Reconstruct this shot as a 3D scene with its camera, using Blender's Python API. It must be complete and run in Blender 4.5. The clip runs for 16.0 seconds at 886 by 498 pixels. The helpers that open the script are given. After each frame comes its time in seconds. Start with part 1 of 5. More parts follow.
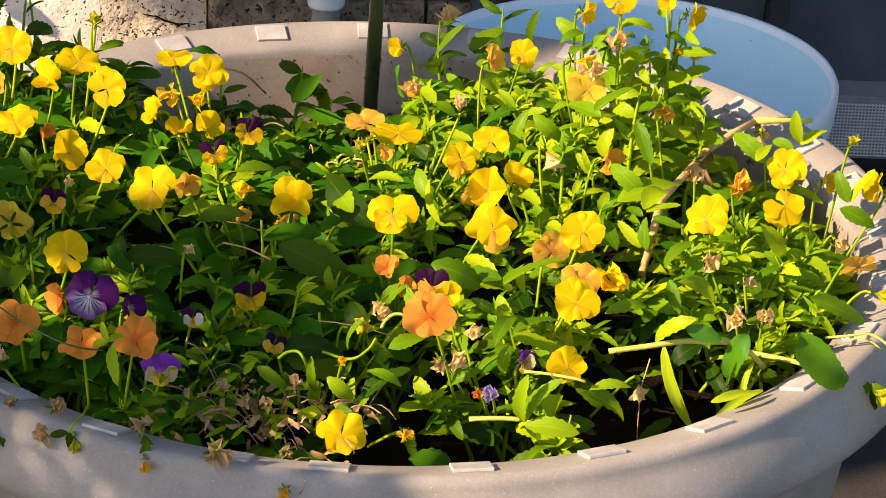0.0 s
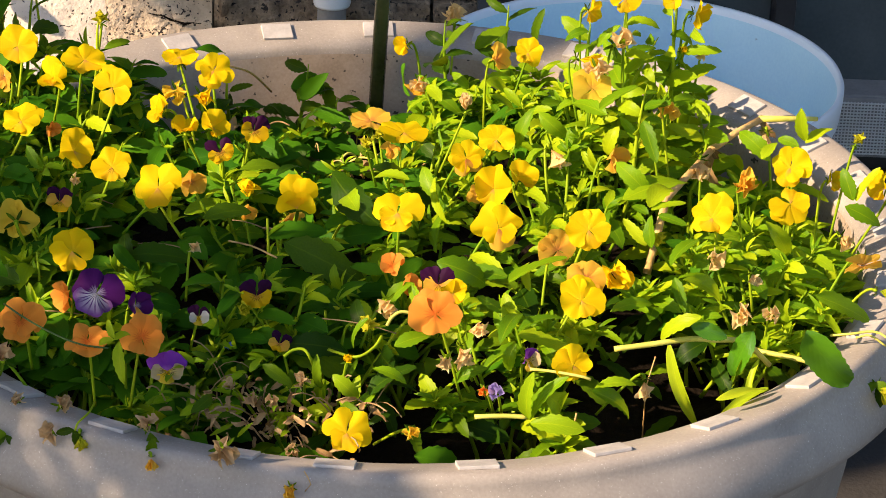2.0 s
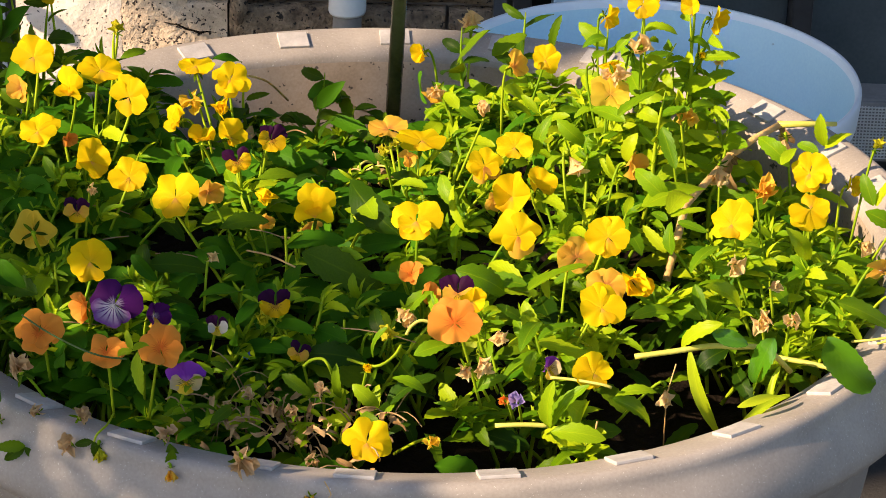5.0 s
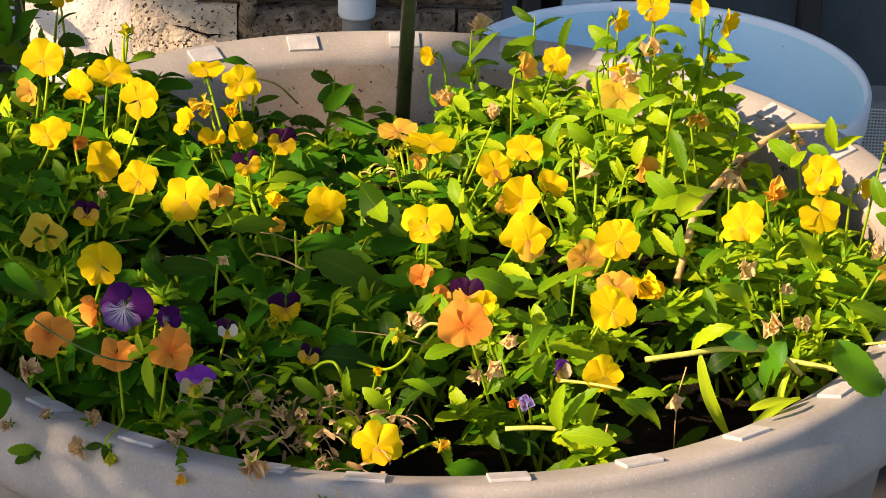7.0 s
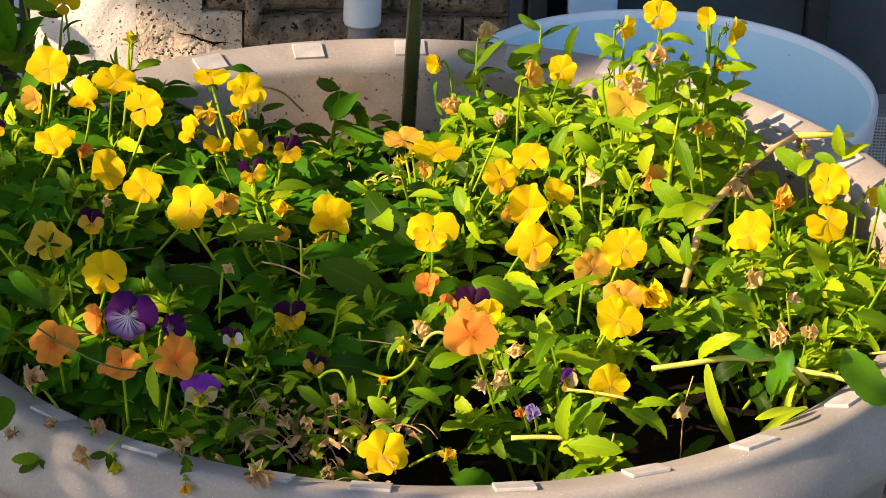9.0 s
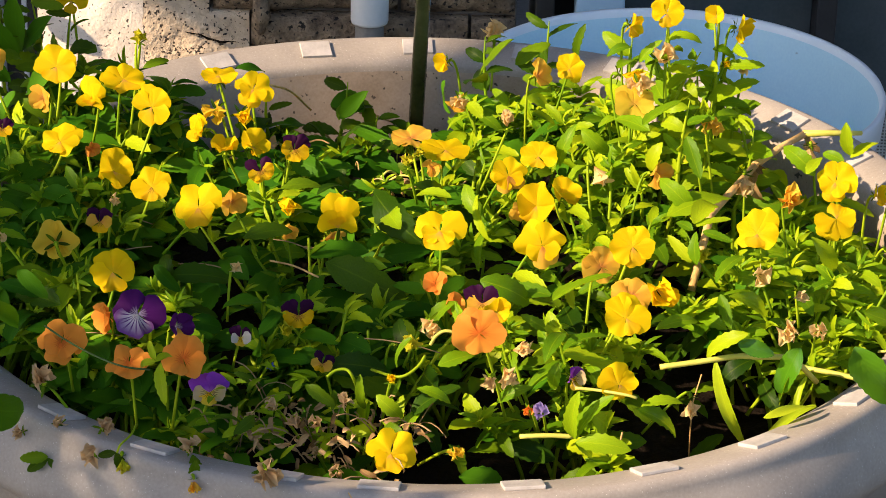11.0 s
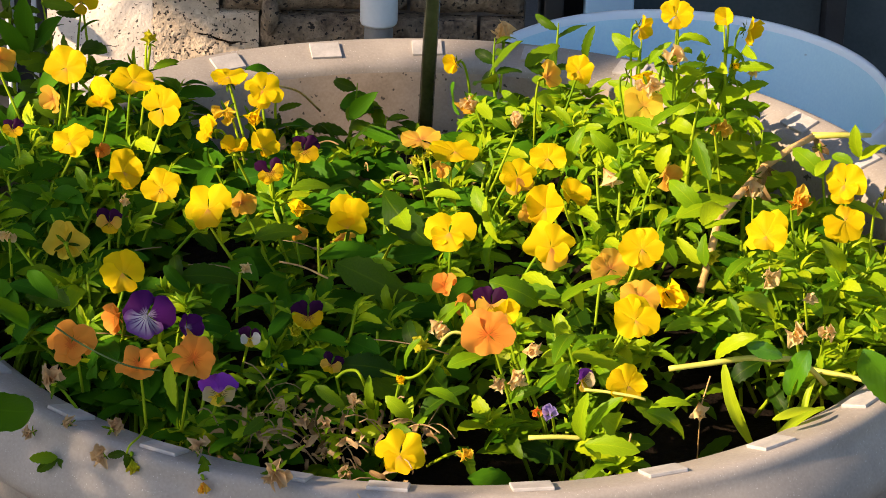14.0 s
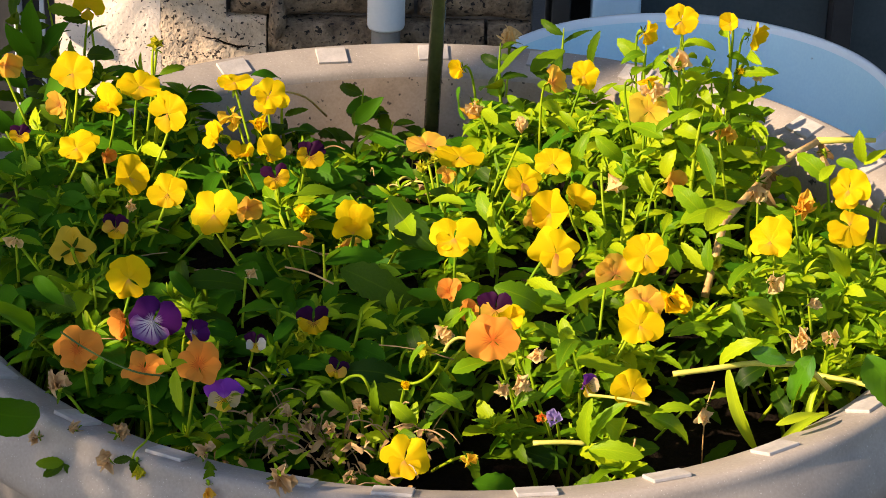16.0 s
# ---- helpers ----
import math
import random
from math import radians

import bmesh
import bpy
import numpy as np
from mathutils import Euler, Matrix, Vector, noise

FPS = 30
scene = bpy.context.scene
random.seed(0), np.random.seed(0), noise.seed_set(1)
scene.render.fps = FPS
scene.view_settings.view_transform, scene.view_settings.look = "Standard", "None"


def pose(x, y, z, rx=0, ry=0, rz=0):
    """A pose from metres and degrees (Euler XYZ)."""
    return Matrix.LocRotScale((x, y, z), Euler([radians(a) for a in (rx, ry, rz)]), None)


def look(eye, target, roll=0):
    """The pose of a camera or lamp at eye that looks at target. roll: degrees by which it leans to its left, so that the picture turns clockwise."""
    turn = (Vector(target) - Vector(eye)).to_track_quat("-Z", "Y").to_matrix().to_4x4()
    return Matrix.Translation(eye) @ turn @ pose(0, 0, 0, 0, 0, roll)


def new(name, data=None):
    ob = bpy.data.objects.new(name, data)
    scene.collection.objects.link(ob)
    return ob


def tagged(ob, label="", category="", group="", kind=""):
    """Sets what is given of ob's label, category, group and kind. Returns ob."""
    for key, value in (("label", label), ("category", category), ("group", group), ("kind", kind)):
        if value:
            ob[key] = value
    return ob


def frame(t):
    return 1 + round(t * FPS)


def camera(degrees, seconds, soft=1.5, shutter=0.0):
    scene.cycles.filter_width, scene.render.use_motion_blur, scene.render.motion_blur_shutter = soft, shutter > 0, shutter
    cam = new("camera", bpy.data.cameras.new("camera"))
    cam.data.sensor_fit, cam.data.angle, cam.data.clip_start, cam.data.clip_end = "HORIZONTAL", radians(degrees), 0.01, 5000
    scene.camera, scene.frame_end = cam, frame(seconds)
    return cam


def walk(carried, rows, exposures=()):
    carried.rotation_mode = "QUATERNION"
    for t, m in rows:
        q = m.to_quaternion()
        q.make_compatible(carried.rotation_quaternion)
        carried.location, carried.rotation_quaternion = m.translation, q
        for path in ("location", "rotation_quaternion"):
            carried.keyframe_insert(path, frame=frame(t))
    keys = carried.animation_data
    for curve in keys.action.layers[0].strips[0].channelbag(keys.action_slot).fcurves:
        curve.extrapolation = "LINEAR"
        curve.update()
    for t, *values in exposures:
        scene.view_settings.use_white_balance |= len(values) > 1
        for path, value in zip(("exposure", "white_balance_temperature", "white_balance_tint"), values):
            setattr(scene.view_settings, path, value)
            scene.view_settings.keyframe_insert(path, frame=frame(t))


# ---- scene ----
cam = camera(18.495, 16.0, soft=0.8)
# seconds, eye x y z, then the camera's turn about x, y, z in degrees
PATH = [
    (0, 0.0126, -1.7949, 1.4625, 64.158, -2.298, 0.053),
    (0.5, 0.0144, -1.7936, 1.4597, 64.148, -2.292, 0.063),
    (1, 0.0139, -1.7927, 1.4602, 64.182, -2.307, 0.125),
    (1.5, 0.0125, -1.7958, 1.4623, 64.175, -2.293, 0.137),
    (2, 0.0129, -1.7972, 1.4620, 64.158, -2.226, 0.158),
    (2.5, 0.0120, -1.7954, 1.4612, 64.199, -2.206, 0.181),
    (3, 0.0113, -1.7926, 1.4595, 64.226, -2.110, 0.194),
    (3.5, 0.0112, -1.7908, 1.4586, 64.285, -2.019, 0.205),
    (4, 0.0111, -1.7898, 1.4583, 64.293, -1.926, 0.220),
    (6.5, 0.0089, -1.7907, 1.4624, 64.295, -1.616, 0.345),
    (7, 0.0093, -1.7894, 1.4600, 64.333, -1.636, 0.422),
    (7.5, 0.0091, -1.7855, 1.4592, 64.390, -1.591, 0.456),
    (8, 0.0084, -1.7837, 1.4586, 64.454, -1.600, 0.466),
    (8.5, 0.0082, -1.7827, 1.4567, 64.502, -1.605, 0.505),
    (9, 0.0089, -1.7835, 1.4572, 64.507, -1.631, 0.539),
    (11.5, 0.0079, -1.7828, 1.4556, 64.473, -1.527, 0.676),
    (12, 0.0081, -1.7835, 1.4550, 64.423, -1.576, 0.754),
    (12.5, 0.0076, -1.7870, 1.4574, 64.399, -1.581, 0.757),
    (13, 0.0082, -1.7888, 1.4589, 64.387, -1.579, 0.769),
    (13.5, 0.0086, -1.7866, 1.4594, 64.457, -1.563, 0.787),
    (14, 0.0071, -1.7848, 1.4583, 64.481, -1.560, 0.847),
    (14.5, 0.0099, -1.7832, 1.4580, 64.483, -1.531, 0.938),
    (15, 0.0112, -1.7834, 1.4588, 64.521, -1.503, 0.985),
    (15.5, 0.0105, -1.7859, 1.4613, 64.486, -1.478, 1.016),
    (16, 0.0106, -1.7885, 1.4637, 64.491, -1.441, 1.032),
]
walk(cam, [(t, pose(x, y, z, rx, ry, rz)) for t, x, y, z, rx, ry, rz in PATH], exposures=[(0, 0.78, 6500, 17), (16, 0.70, 6500, 17)])

# ---- light ----
SUN_TO = Vector((-0.78, -0.36, 0.52)).normalized()
sky_world = bpy.data.worlds.new("sky")
scene.world = sky_world
sky_world.use_nodes = True
wn, wl = sky_world.node_tree.nodes, sky_world.node_tree.links
sky = wn.new("ShaderNodeTexSky")
sky.sky_type = "NISHITA"
sky.sun_disc = False
sky.dust_density, sky.ozone_density = 0.8, 0.2
sky.sun_elevation = math.asin(SUN_TO.z)
sky.sun_rotation = math.atan2(SUN_TO.x, SUN_TO.y)
wl.new(sky.outputs["Color"], wn["Background"].inputs["Color"])
wn["Background"].inputs["Strength"].default_value = 0.115
sun_data = bpy.data.lights.new("sun", "SUN")
sun_data.energy, sun_data.angle, sun_data.color = 6.2, radians(0.5), (1.0, 0.765, 0.50)
sun = new("sun", sun_data)
sun.matrix_world = look(SUN_TO * 10, (0, 0, 0))

# ---- materials ----
def material(name):
    m = bpy.data.materials.new(name)
    m.use_nodes = True
    n, l = m.node_tree.nodes, m.node_tree.links
    return m, n, l, n["Principled BSDF"], n["Material Output"]


def ramp(n, stops):
    r = n.new("ShaderNodeValToRGB")
    r.color_ramp.elements[0].position, r.color_ramp.elements[0].color = stops[0][0], (*stops[0][1], 1)
    r.color_ramp.elements[1].position, r.color_ramp.elements[1].color = stops[-1][0], (*stops[-1][1], 1)
    for p, c in stops[1:-1]:
        r.color_ramp.elements.new(p).color = (*c, 1)
    return r


def textured(name, dark, light, scale=20.0, rough=0.6, bump=0.3, fine=300.0, fine_bump=0.15, specks=None, metal=0.0, depth=0.002):
    """A rough coloured surface with large stains and fine grain; specks: (scale, threshold, colour)."""
    m, n, l, b, out = material(name)
    co = n.new("ShaderNodeTexCoord")
    big, small = n.new("ShaderNodeTexNoise"), n.new("ShaderNodeTexNoise")
    big.inputs["Scale"].default_value, big.inputs["Detail"].default_value = scale, 6
    small.inputs["Scale"].default_value, small.inputs["Detail"].default_value = fine, 3
    l.new(co.outputs["Object"], big.inputs["Vector"])
    l.new(co.outputs["Object"], small.inputs["Vector"])
    mix = n.new("ShaderNodeMath")
    mix.operation = "MULTIPLY_ADD"
    mix.inputs[1].default_value = 0.35
    l.new(small.outputs["Fac"], mix.inputs[0])
    l.new(big.outputs["Fac"], mix.inputs[2])
    r = ramp(n, [(0.42, dark), (0.92, light)])
    l.new(mix.outputs[0], r.inputs["Fac"])
    col = r.outputs["Color"]
    if specks:
        v = n.new("ShaderNodeTexNoise")
        v.inputs["Scale"].default_value, v.inputs["Detail"].default_value = specks[0], 2
        l.new(co.outputs["Object"], v.inputs["Vector"])
        sr = ramp(n, [(specks[1], (0, 0, 0)), (specks[1] + 0.04, (1, 1, 1))])
        l.new(v.outputs["Fac"], sr.inputs["Fac"])
        mc = n.new("ShaderNodeMix")
        mc.data_type = "RGBA"
        l.new(sr.outputs["Color"], mc.inputs["Factor"])
        l.new(col, mc.inputs["A"])
        mc.inputs["B"].default_value = (*specks[2], 1)
        col = mc.outputs["Result"]
    l.new(col, b.inputs["Base Color"])
    b.inputs["Roughness"].default_value, b.inputs["Metallic"].default_value = rough, metal
    b1, b2 = n.new("ShaderNodeBump"), n.new("ShaderNodeBump")
    b1.inputs["Strength"].default_value, b1.inputs["Distance"].default_value = bump, depth * 3
    b2.inputs["Strength"].default_value, b2.inputs["Distance"].default_value = fine_bump, depth
    l.new(big.outputs["Fac"], b1.inputs["Height"])
    l.new(small.outputs["Fac"], b2.inputs["Height"])
    l.new(b1.outputs["Normal"], b2.inputs["Normal"])
    l.new(b2.outputs["Normal"], b.inputs["Normal"])
    return m


def leafy(name, dark, light, through_colour, rough=0.42, through_share=0.35, gloss=0.1, middle=None, veins=0.10):
    """A leaf: its hue varies from leaf to leaf, light shines through, veins run from the midrib."""
    m, n, l, b, out = material(name)
    info, uv = n.new("ShaderNodeObjectInfo"), n.new("ShaderNodeUVMap")
    sep = n.new("ShaderNodeSeparateXYZ")
    l.new(uv.outputs["UV"], sep.inputs[0])
    mid = n.new("ShaderNodeMath")
    mid.operation = "ABSOLUTE"
    sub = n.new("ShaderNodeMath")
    sub.operation = "SUBTRACT"
    sub.inputs[1].default_value = 0.5
    l.new(sep.outputs["X"], sub.inputs[0])
    l.new(sub.outputs[0], mid.inputs[0])
    vein = n.new("ShaderNodeTexWave")
    vein.inputs["Scale"].default_value, vein.inputs["Distortion"].default_value = 2.2, 1.0
    shear = n.new("ShaderNodeCombineXYZ")
    add = n.new("ShaderNodeMath")
    add.operation = "SUBTRACT"
    l.new(sep.outputs["Y"], add.inputs[0])
    l.new(mid.outputs[0], add.inputs[1])
    l.new(add.outputs[0], shear.inputs["X"])
    l.new(shear.outputs[0], vein.inputs["Vector"])
    noise_tex = n.new("ShaderNodeTexNoise")
    noise_tex.inputs["Scale"].default_value = 60
    co = n.new("ShaderNodeTexCoord")
    l.new(co.outputs["Object"], noise_tex.inputs["Vector"])
    f1 = n.new("ShaderNodeMath")
    f1.operation = "MULTIPLY_ADD"
    f1.inputs[1].default_value = 0.75
    geo = n.new("ShaderNodeNewGeometry")
    both, whole = n.new("ShaderNodeMath"), n.new("ShaderNodeMath")
    both.operation, whole.operation = "ADD", "FRACT"
    l.new(info.outputs["Random"], both.inputs[0])
    l.new(geo.outputs["Random Per Island"], both.inputs[1])
    l.new(both.outputs[0], whole.inputs[0])
    l.new(whole.outputs[0], f1.inputs[0])
    f2 = n.new("ShaderNodeMath")
    f2.operation = "MULTIPLY"
    f2.inputs[1].default_value = 0.25
    l.new(noise_tex.outputs["Fac"], f2.inputs[0])
    l.new(f2.outputs[0], f1.inputs[2])
    r = ramp(n, [(0.04, dark)] + ([(0.42, middle)] if middle else []) + [(0.86, light)])
    l.new(f1.outputs[0], r.inputs["Fac"])
    rib = ramp(n, [(0.0, (0.28, 0.28, 0.28)), (0.035, (0, 0, 0))])
    l.new(mid.outputs[0], rib.inputs["Fac"])
    mc = n.new("ShaderNodeMix")
    mc.data_type = "RGBA"
    l.new(rib.outputs["Color"], mc.inputs["Factor"])
    l.new(r.outputs["Color"], mc.inputs["A"])
    mc.inputs["B"].default_value = (min(1, light[0] * 1.5), min(1, light[1] * 1.3), light[2] * 1.6, 1)
    l.new(mc.outputs["Result"], b.inputs["Base Color"])
    b.inputs["Roughness"].default_value = rough
    b.inputs["Specular IOR Level"].default_value = gloss
    bump = n.new("ShaderNodeBump")
    bump.inputs["Strength"].default_value, bump.inputs["Distance"].default_value = veins, 0.0008
    l.new(vein.outputs["Fac"], bump.inputs["Height"])
    l.new(bump.outputs["Normal"], b.inputs["Normal"])
    tr = n.new("ShaderNodeBsdfTranslucent")
    tc = n.new("ShaderNodeMix")
    tc.data_type, tc.blend_type = "RGBA", "MIX"
    tc.inputs["Factor"].default_value = 0.6
    l.new(mc.outputs["Result"], tc.inputs["A"])
    tc.inputs["B"].default_value = (*through_colour, 1)
    l.new(tc.outputs["Result"], tr.inputs["Color"])
    ms = n.new("ShaderNodeMixShader")
    ms.inputs[0].default_value = through_share
    l.new(b.outputs[0], ms.inputs[1])
    l.new(tr.outputs[0], ms.inputs[2])
    l.new(ms.outputs[0], out.inputs["Surface"])
    return m


def petal(name, throat, body, edge, lines=0.0, line_colour=(0.1, 0.02, 0.03), through_share=0.55):
    """A petal: throat colour at its base (v = 0), body, edge; dark lines run out of the throat."""
    m, n, l, b, out = material(name)
    uv, info = n.new("ShaderNodeUVMap"), n.new("ShaderNodeObjectInfo")
    sep = n.new("ShaderNodeSeparateXYZ")
    l.new(uv.outputs["UV"], sep.inputs[0])
    wob = n.new("ShaderNodeTexNoise")
    wob.inputs["Scale"].default_value = 9
    l.new(uv.outputs["UV"], wob.inputs["Vector"])
    v = n.new("ShaderNodeMath")
    v.operation = "MULTIPLY_ADD"
    v.inputs[1].default_value = 0.14
    l.new(wob.outputs["Fac"], v.inputs[0])
    l.new(sep.outputs["Y"], v.inputs[2])
    r = ramp(n, [(0.20, throat), (0.42, body), (1.0, edge)])
    l.new(v.outputs[0], r.inputs["Fac"])
    col = r.outputs["Color"]
    if lines:
        w = n.new("ShaderNodeTexWave")
        w.inputs["Scale"].default_value, w.inputs["Distortion"].default_value = 1.6, 0.6
        l.new(uv.outputs["UV"], w.inputs["Vector"])
        wr = ramp(n, [(0.72, (0, 0, 0)), (0.86, (1, 1, 1))])
        l.new(w.outputs["Fac"], wr.inputs["Fac"])
        near = ramp(n, [(lines * 0.6, (1, 1, 1)), (lines, (0, 0, 0))])
        l.new(sep.outputs["Y"], near.inputs["Fac"])
        mul = n.new("ShaderNodeMath")
        mul.operation = "MULTIPLY"
        l.new(wr.outputs["Color"], mul.inputs[0])
        l.new(near.outputs["Color"], mul.inputs[1])
        mx = n.new("ShaderNodeMix")
        mx.data_type = "RGBA"
        l.new(mul.outputs[0], mx.inputs["Factor"])
        l.new(col, mx.inputs["A"])
        mx.inputs["B"].default_value = (*line_colour, 1)
        col = mx.outputs["Result"]
    hsv = n.new("ShaderNodeHueSaturation")
    vr = n.new("ShaderNodeMapRange")
    vr.inputs["To Min"].default_value, vr.inputs["To Max"].default_value = 0.86, 1.08
    l.new(info.outputs["Random"], vr.inputs["Value"])
    l.new(vr.outputs[0], hsv.inputs["Value"])
    l.new(col, hsv.inputs["Color"])
    l.new(hsv.outputs[0], b.inputs["Base Color"])
    b.inputs["Roughness"].default_value = 0.6
    b.inputs["Specular IOR Level"].default_value = 0.06
    bump, nz = n.new("ShaderNodeBump"), n.new("ShaderNodeTexWave")
    nz.inputs["Scale"].default_value, nz.inputs["Distortion"].default_value = 3.5, 2.0
    l.new(uv.outputs["UV"], nz.inputs["Vector"])
    bump.inputs["Strength"].default_value, bump.inputs["Distance"].default_value = 0.04, 0.0005
    l.new(nz.outputs["Fac"], bump.inputs["Height"])
    l.new(bump.outputs["Normal"], b.inputs["Normal"])
    tr = n.new("ShaderNodeBsdfTranslucent")
    l.new(hsv.outputs[0], tr.inputs["Color"])
    ms = n.new("ShaderNodeMixShader")
    ms.inputs[0].default_value = through_share
    l.new(b.outputs[0], ms.inputs[1])
    l.new(tr.outputs[0], ms.inputs[2])
    l.new(ms.outputs[0], out.inputs["Surface"])
    return m


M = {
    "stonepot": textured("speckled_resin", (0.246, 0.222, 0.196), (0.430, 0.390, 0.343), 13, 0.6, 0.05, 480, 0.06, (760, 0.69, (0.60, 0.57, 0.53))),
    "stainedpot": textured("soil_stained_resin", (0.27, 0.215, 0.16), (0.50, 0.42, 0.34), 16, 0.7, 0.04, 420, 0.06, (170, 0.67, (0.06, 0.05, 0.04))),
    "palepot": textured("pale_blue_resin", (0.40, 0.68, 0.84), (0.57, 0.84, 0.93), 5, 0.45, 0.05, 300, 0.08, (55, 0.76, (0.16, 0.19, 0.22))),
    # lighter tone paints the highlight on the pot's rim
    "litlip": textured("highlit_blue_lip", (0.72, 0.83, 0.92), (0.80, 0.89, 0.95), 7, 0.4, 0.05, 300, 0.08),
    "pad": textured("white_pad", (0.36, 0.345, 0.33), (0.52, 0.50, 0.475), 60, 0.6, 0.05, 500, 0.1),
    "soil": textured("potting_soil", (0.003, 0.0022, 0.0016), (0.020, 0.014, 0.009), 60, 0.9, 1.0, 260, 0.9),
    "stucco": textured("pale_rough_stone", (0.66, 0.56, 0.45), (0.86, 0.77, 0.66), 14, 0.85, 0.15, 220, 0.25, (260, 0.645, (0.06, 0.05, 0.045)), 0.0, 0.004),
    "pitstone": textured("pitted_beige_stone", (0.46, 0.36, 0.25), (0.72, 0.59, 0.43), 30, 0.9, 0.45, 190, 0.5, (210, 0.60, (0.045, 0.035, 0.028)), 0.0, 0.005),
    # rough stone darkened and browned: shade on the pale wall is in this tone
    "darkstone": textured("shade_toned_stone", (0.060, 0.043, 0.027), (0.36, 0.27, 0.175), 45, 0.9, 0.8, 220, 0.9, (170, 0.60, (0.016, 0.013, 0.010)), 0.0, 0.004),
    "mortar": textured("grey_mortar", (0.10, 0.09, 0.08), (0.22, 0.20, 0.17), 40, 0.95, 0.6, 200, 0.6),
    "pipe": textured("white_plastic_pipe", (0.62, 0.70, 0.76), (0.76, 0.82, 0.86), 20, 0.45, 0.05, 200, 0.05, (60, 0.73, (0.35, 0.36, 0.38))),
    "greypipe": textured("grey_pipe", (0.16, 0.16, 0.16), (0.28, 0.28, 0.27), 20, 0.7, 0.1, 200, 0.1),
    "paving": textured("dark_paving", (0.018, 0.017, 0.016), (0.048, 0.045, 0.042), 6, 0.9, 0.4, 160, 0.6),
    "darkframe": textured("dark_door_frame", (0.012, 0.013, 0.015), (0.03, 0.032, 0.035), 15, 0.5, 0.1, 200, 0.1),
    "whiteframe": textured("white_frame", (0.76, 0.79, 0.82), (0.86, 0.88, 0.90), 12, 0.5, 0.08, 200, 0.08),
    "blueframe": textured("pale_blue_frame", (0.36, 0.60, 0.82), (0.46, 0.70, 0.88), 12, 0.5, 0.08, 200, 0.08),
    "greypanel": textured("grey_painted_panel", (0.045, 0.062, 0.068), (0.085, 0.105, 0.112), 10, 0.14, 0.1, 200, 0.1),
    "mesh": textured("woven_grey_screen", (0.50, 0.50, 0.49), (0.70, 0.70, 0.68), 30, 0.8, 0.2, 300, 0.3),
    "stake": textured("green_coated_steel", (0.040, 0.050, 0.018), (0.100, 0.108, 0.045), 30, 0.20, 0.08, 300, 0.1),
    "cane": textured("dry_brown_stalk", (0.40, 0.23, 0.07), (0.74, 0.50, 0.19), 60, 0.7, 0.4, 300, 0.3),
    "straw": textured("brown_straw", (0.20, 0.12, 0.045), (0.50, 0.34, 0.15), 60, 0.7, 0.3, 300, 0.3),
    "stalk": textured("pale_green_stalk", (0.42, 0.42, 0.05), (0.66, 0.62, 0.12), 40, 0.55, 0.2, 250, 0.2),
    "dead": leafy("withered_leaf", (0.16, 0.095, 0.035), (0.58, 0.39, 0.18), (0.42, 0.24, 0.06), 0.8, 0.2),
    # near-black tone: shade between and under the plants is put into the colour
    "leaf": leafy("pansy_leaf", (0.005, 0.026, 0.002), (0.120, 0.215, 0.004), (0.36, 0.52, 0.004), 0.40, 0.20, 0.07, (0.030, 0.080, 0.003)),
    # lime tone: young growth, brightened to pass for leaves in sun
    "lit_tipleaf": leafy("lit_young_leaf", (0.05, 0.150, 0.003), (0.38, 0.49, 0.006), (0.50, 0.67, 0.004), 0.40, 0.32, 0.11, (0.165, 0.320, 0.004)),
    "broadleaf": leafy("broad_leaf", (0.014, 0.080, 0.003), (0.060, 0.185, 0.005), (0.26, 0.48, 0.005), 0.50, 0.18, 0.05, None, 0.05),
    "glossleaf": leafy("glossy_leaf", (0.045, 0.170, 0.006), (0.085, 0.240, 0.008), (0.30, 0.52, 0.006), 0.22, 0.20, 0.45, None, 0.06),
    "youngleaf": leafy("yellow_green_leaf", (0.30, 0.42, 0.008), (0.46, 0.56, 0.015), (0.55, 0.7, 0.01), 0.4, 0.3, 0.2),
    "oldstem": textured("dark_green_stem", (0.03, 0.075, 0.008), (0.08, 0.15, 0.02), 60, 0.5, 0.1, 300, 0.1),
    "stem": leafy("green_stem", (0.14, 0.29, 0.006), (0.34, 0.46, 0.012), (0.4, 0.6, 0.01), 0.5, 0.15),
}
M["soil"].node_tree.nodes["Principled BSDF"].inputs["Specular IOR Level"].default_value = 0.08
YEL, GOLD = (0.93, 0.645, 0.003), (0.92, 0.59, 0.004)
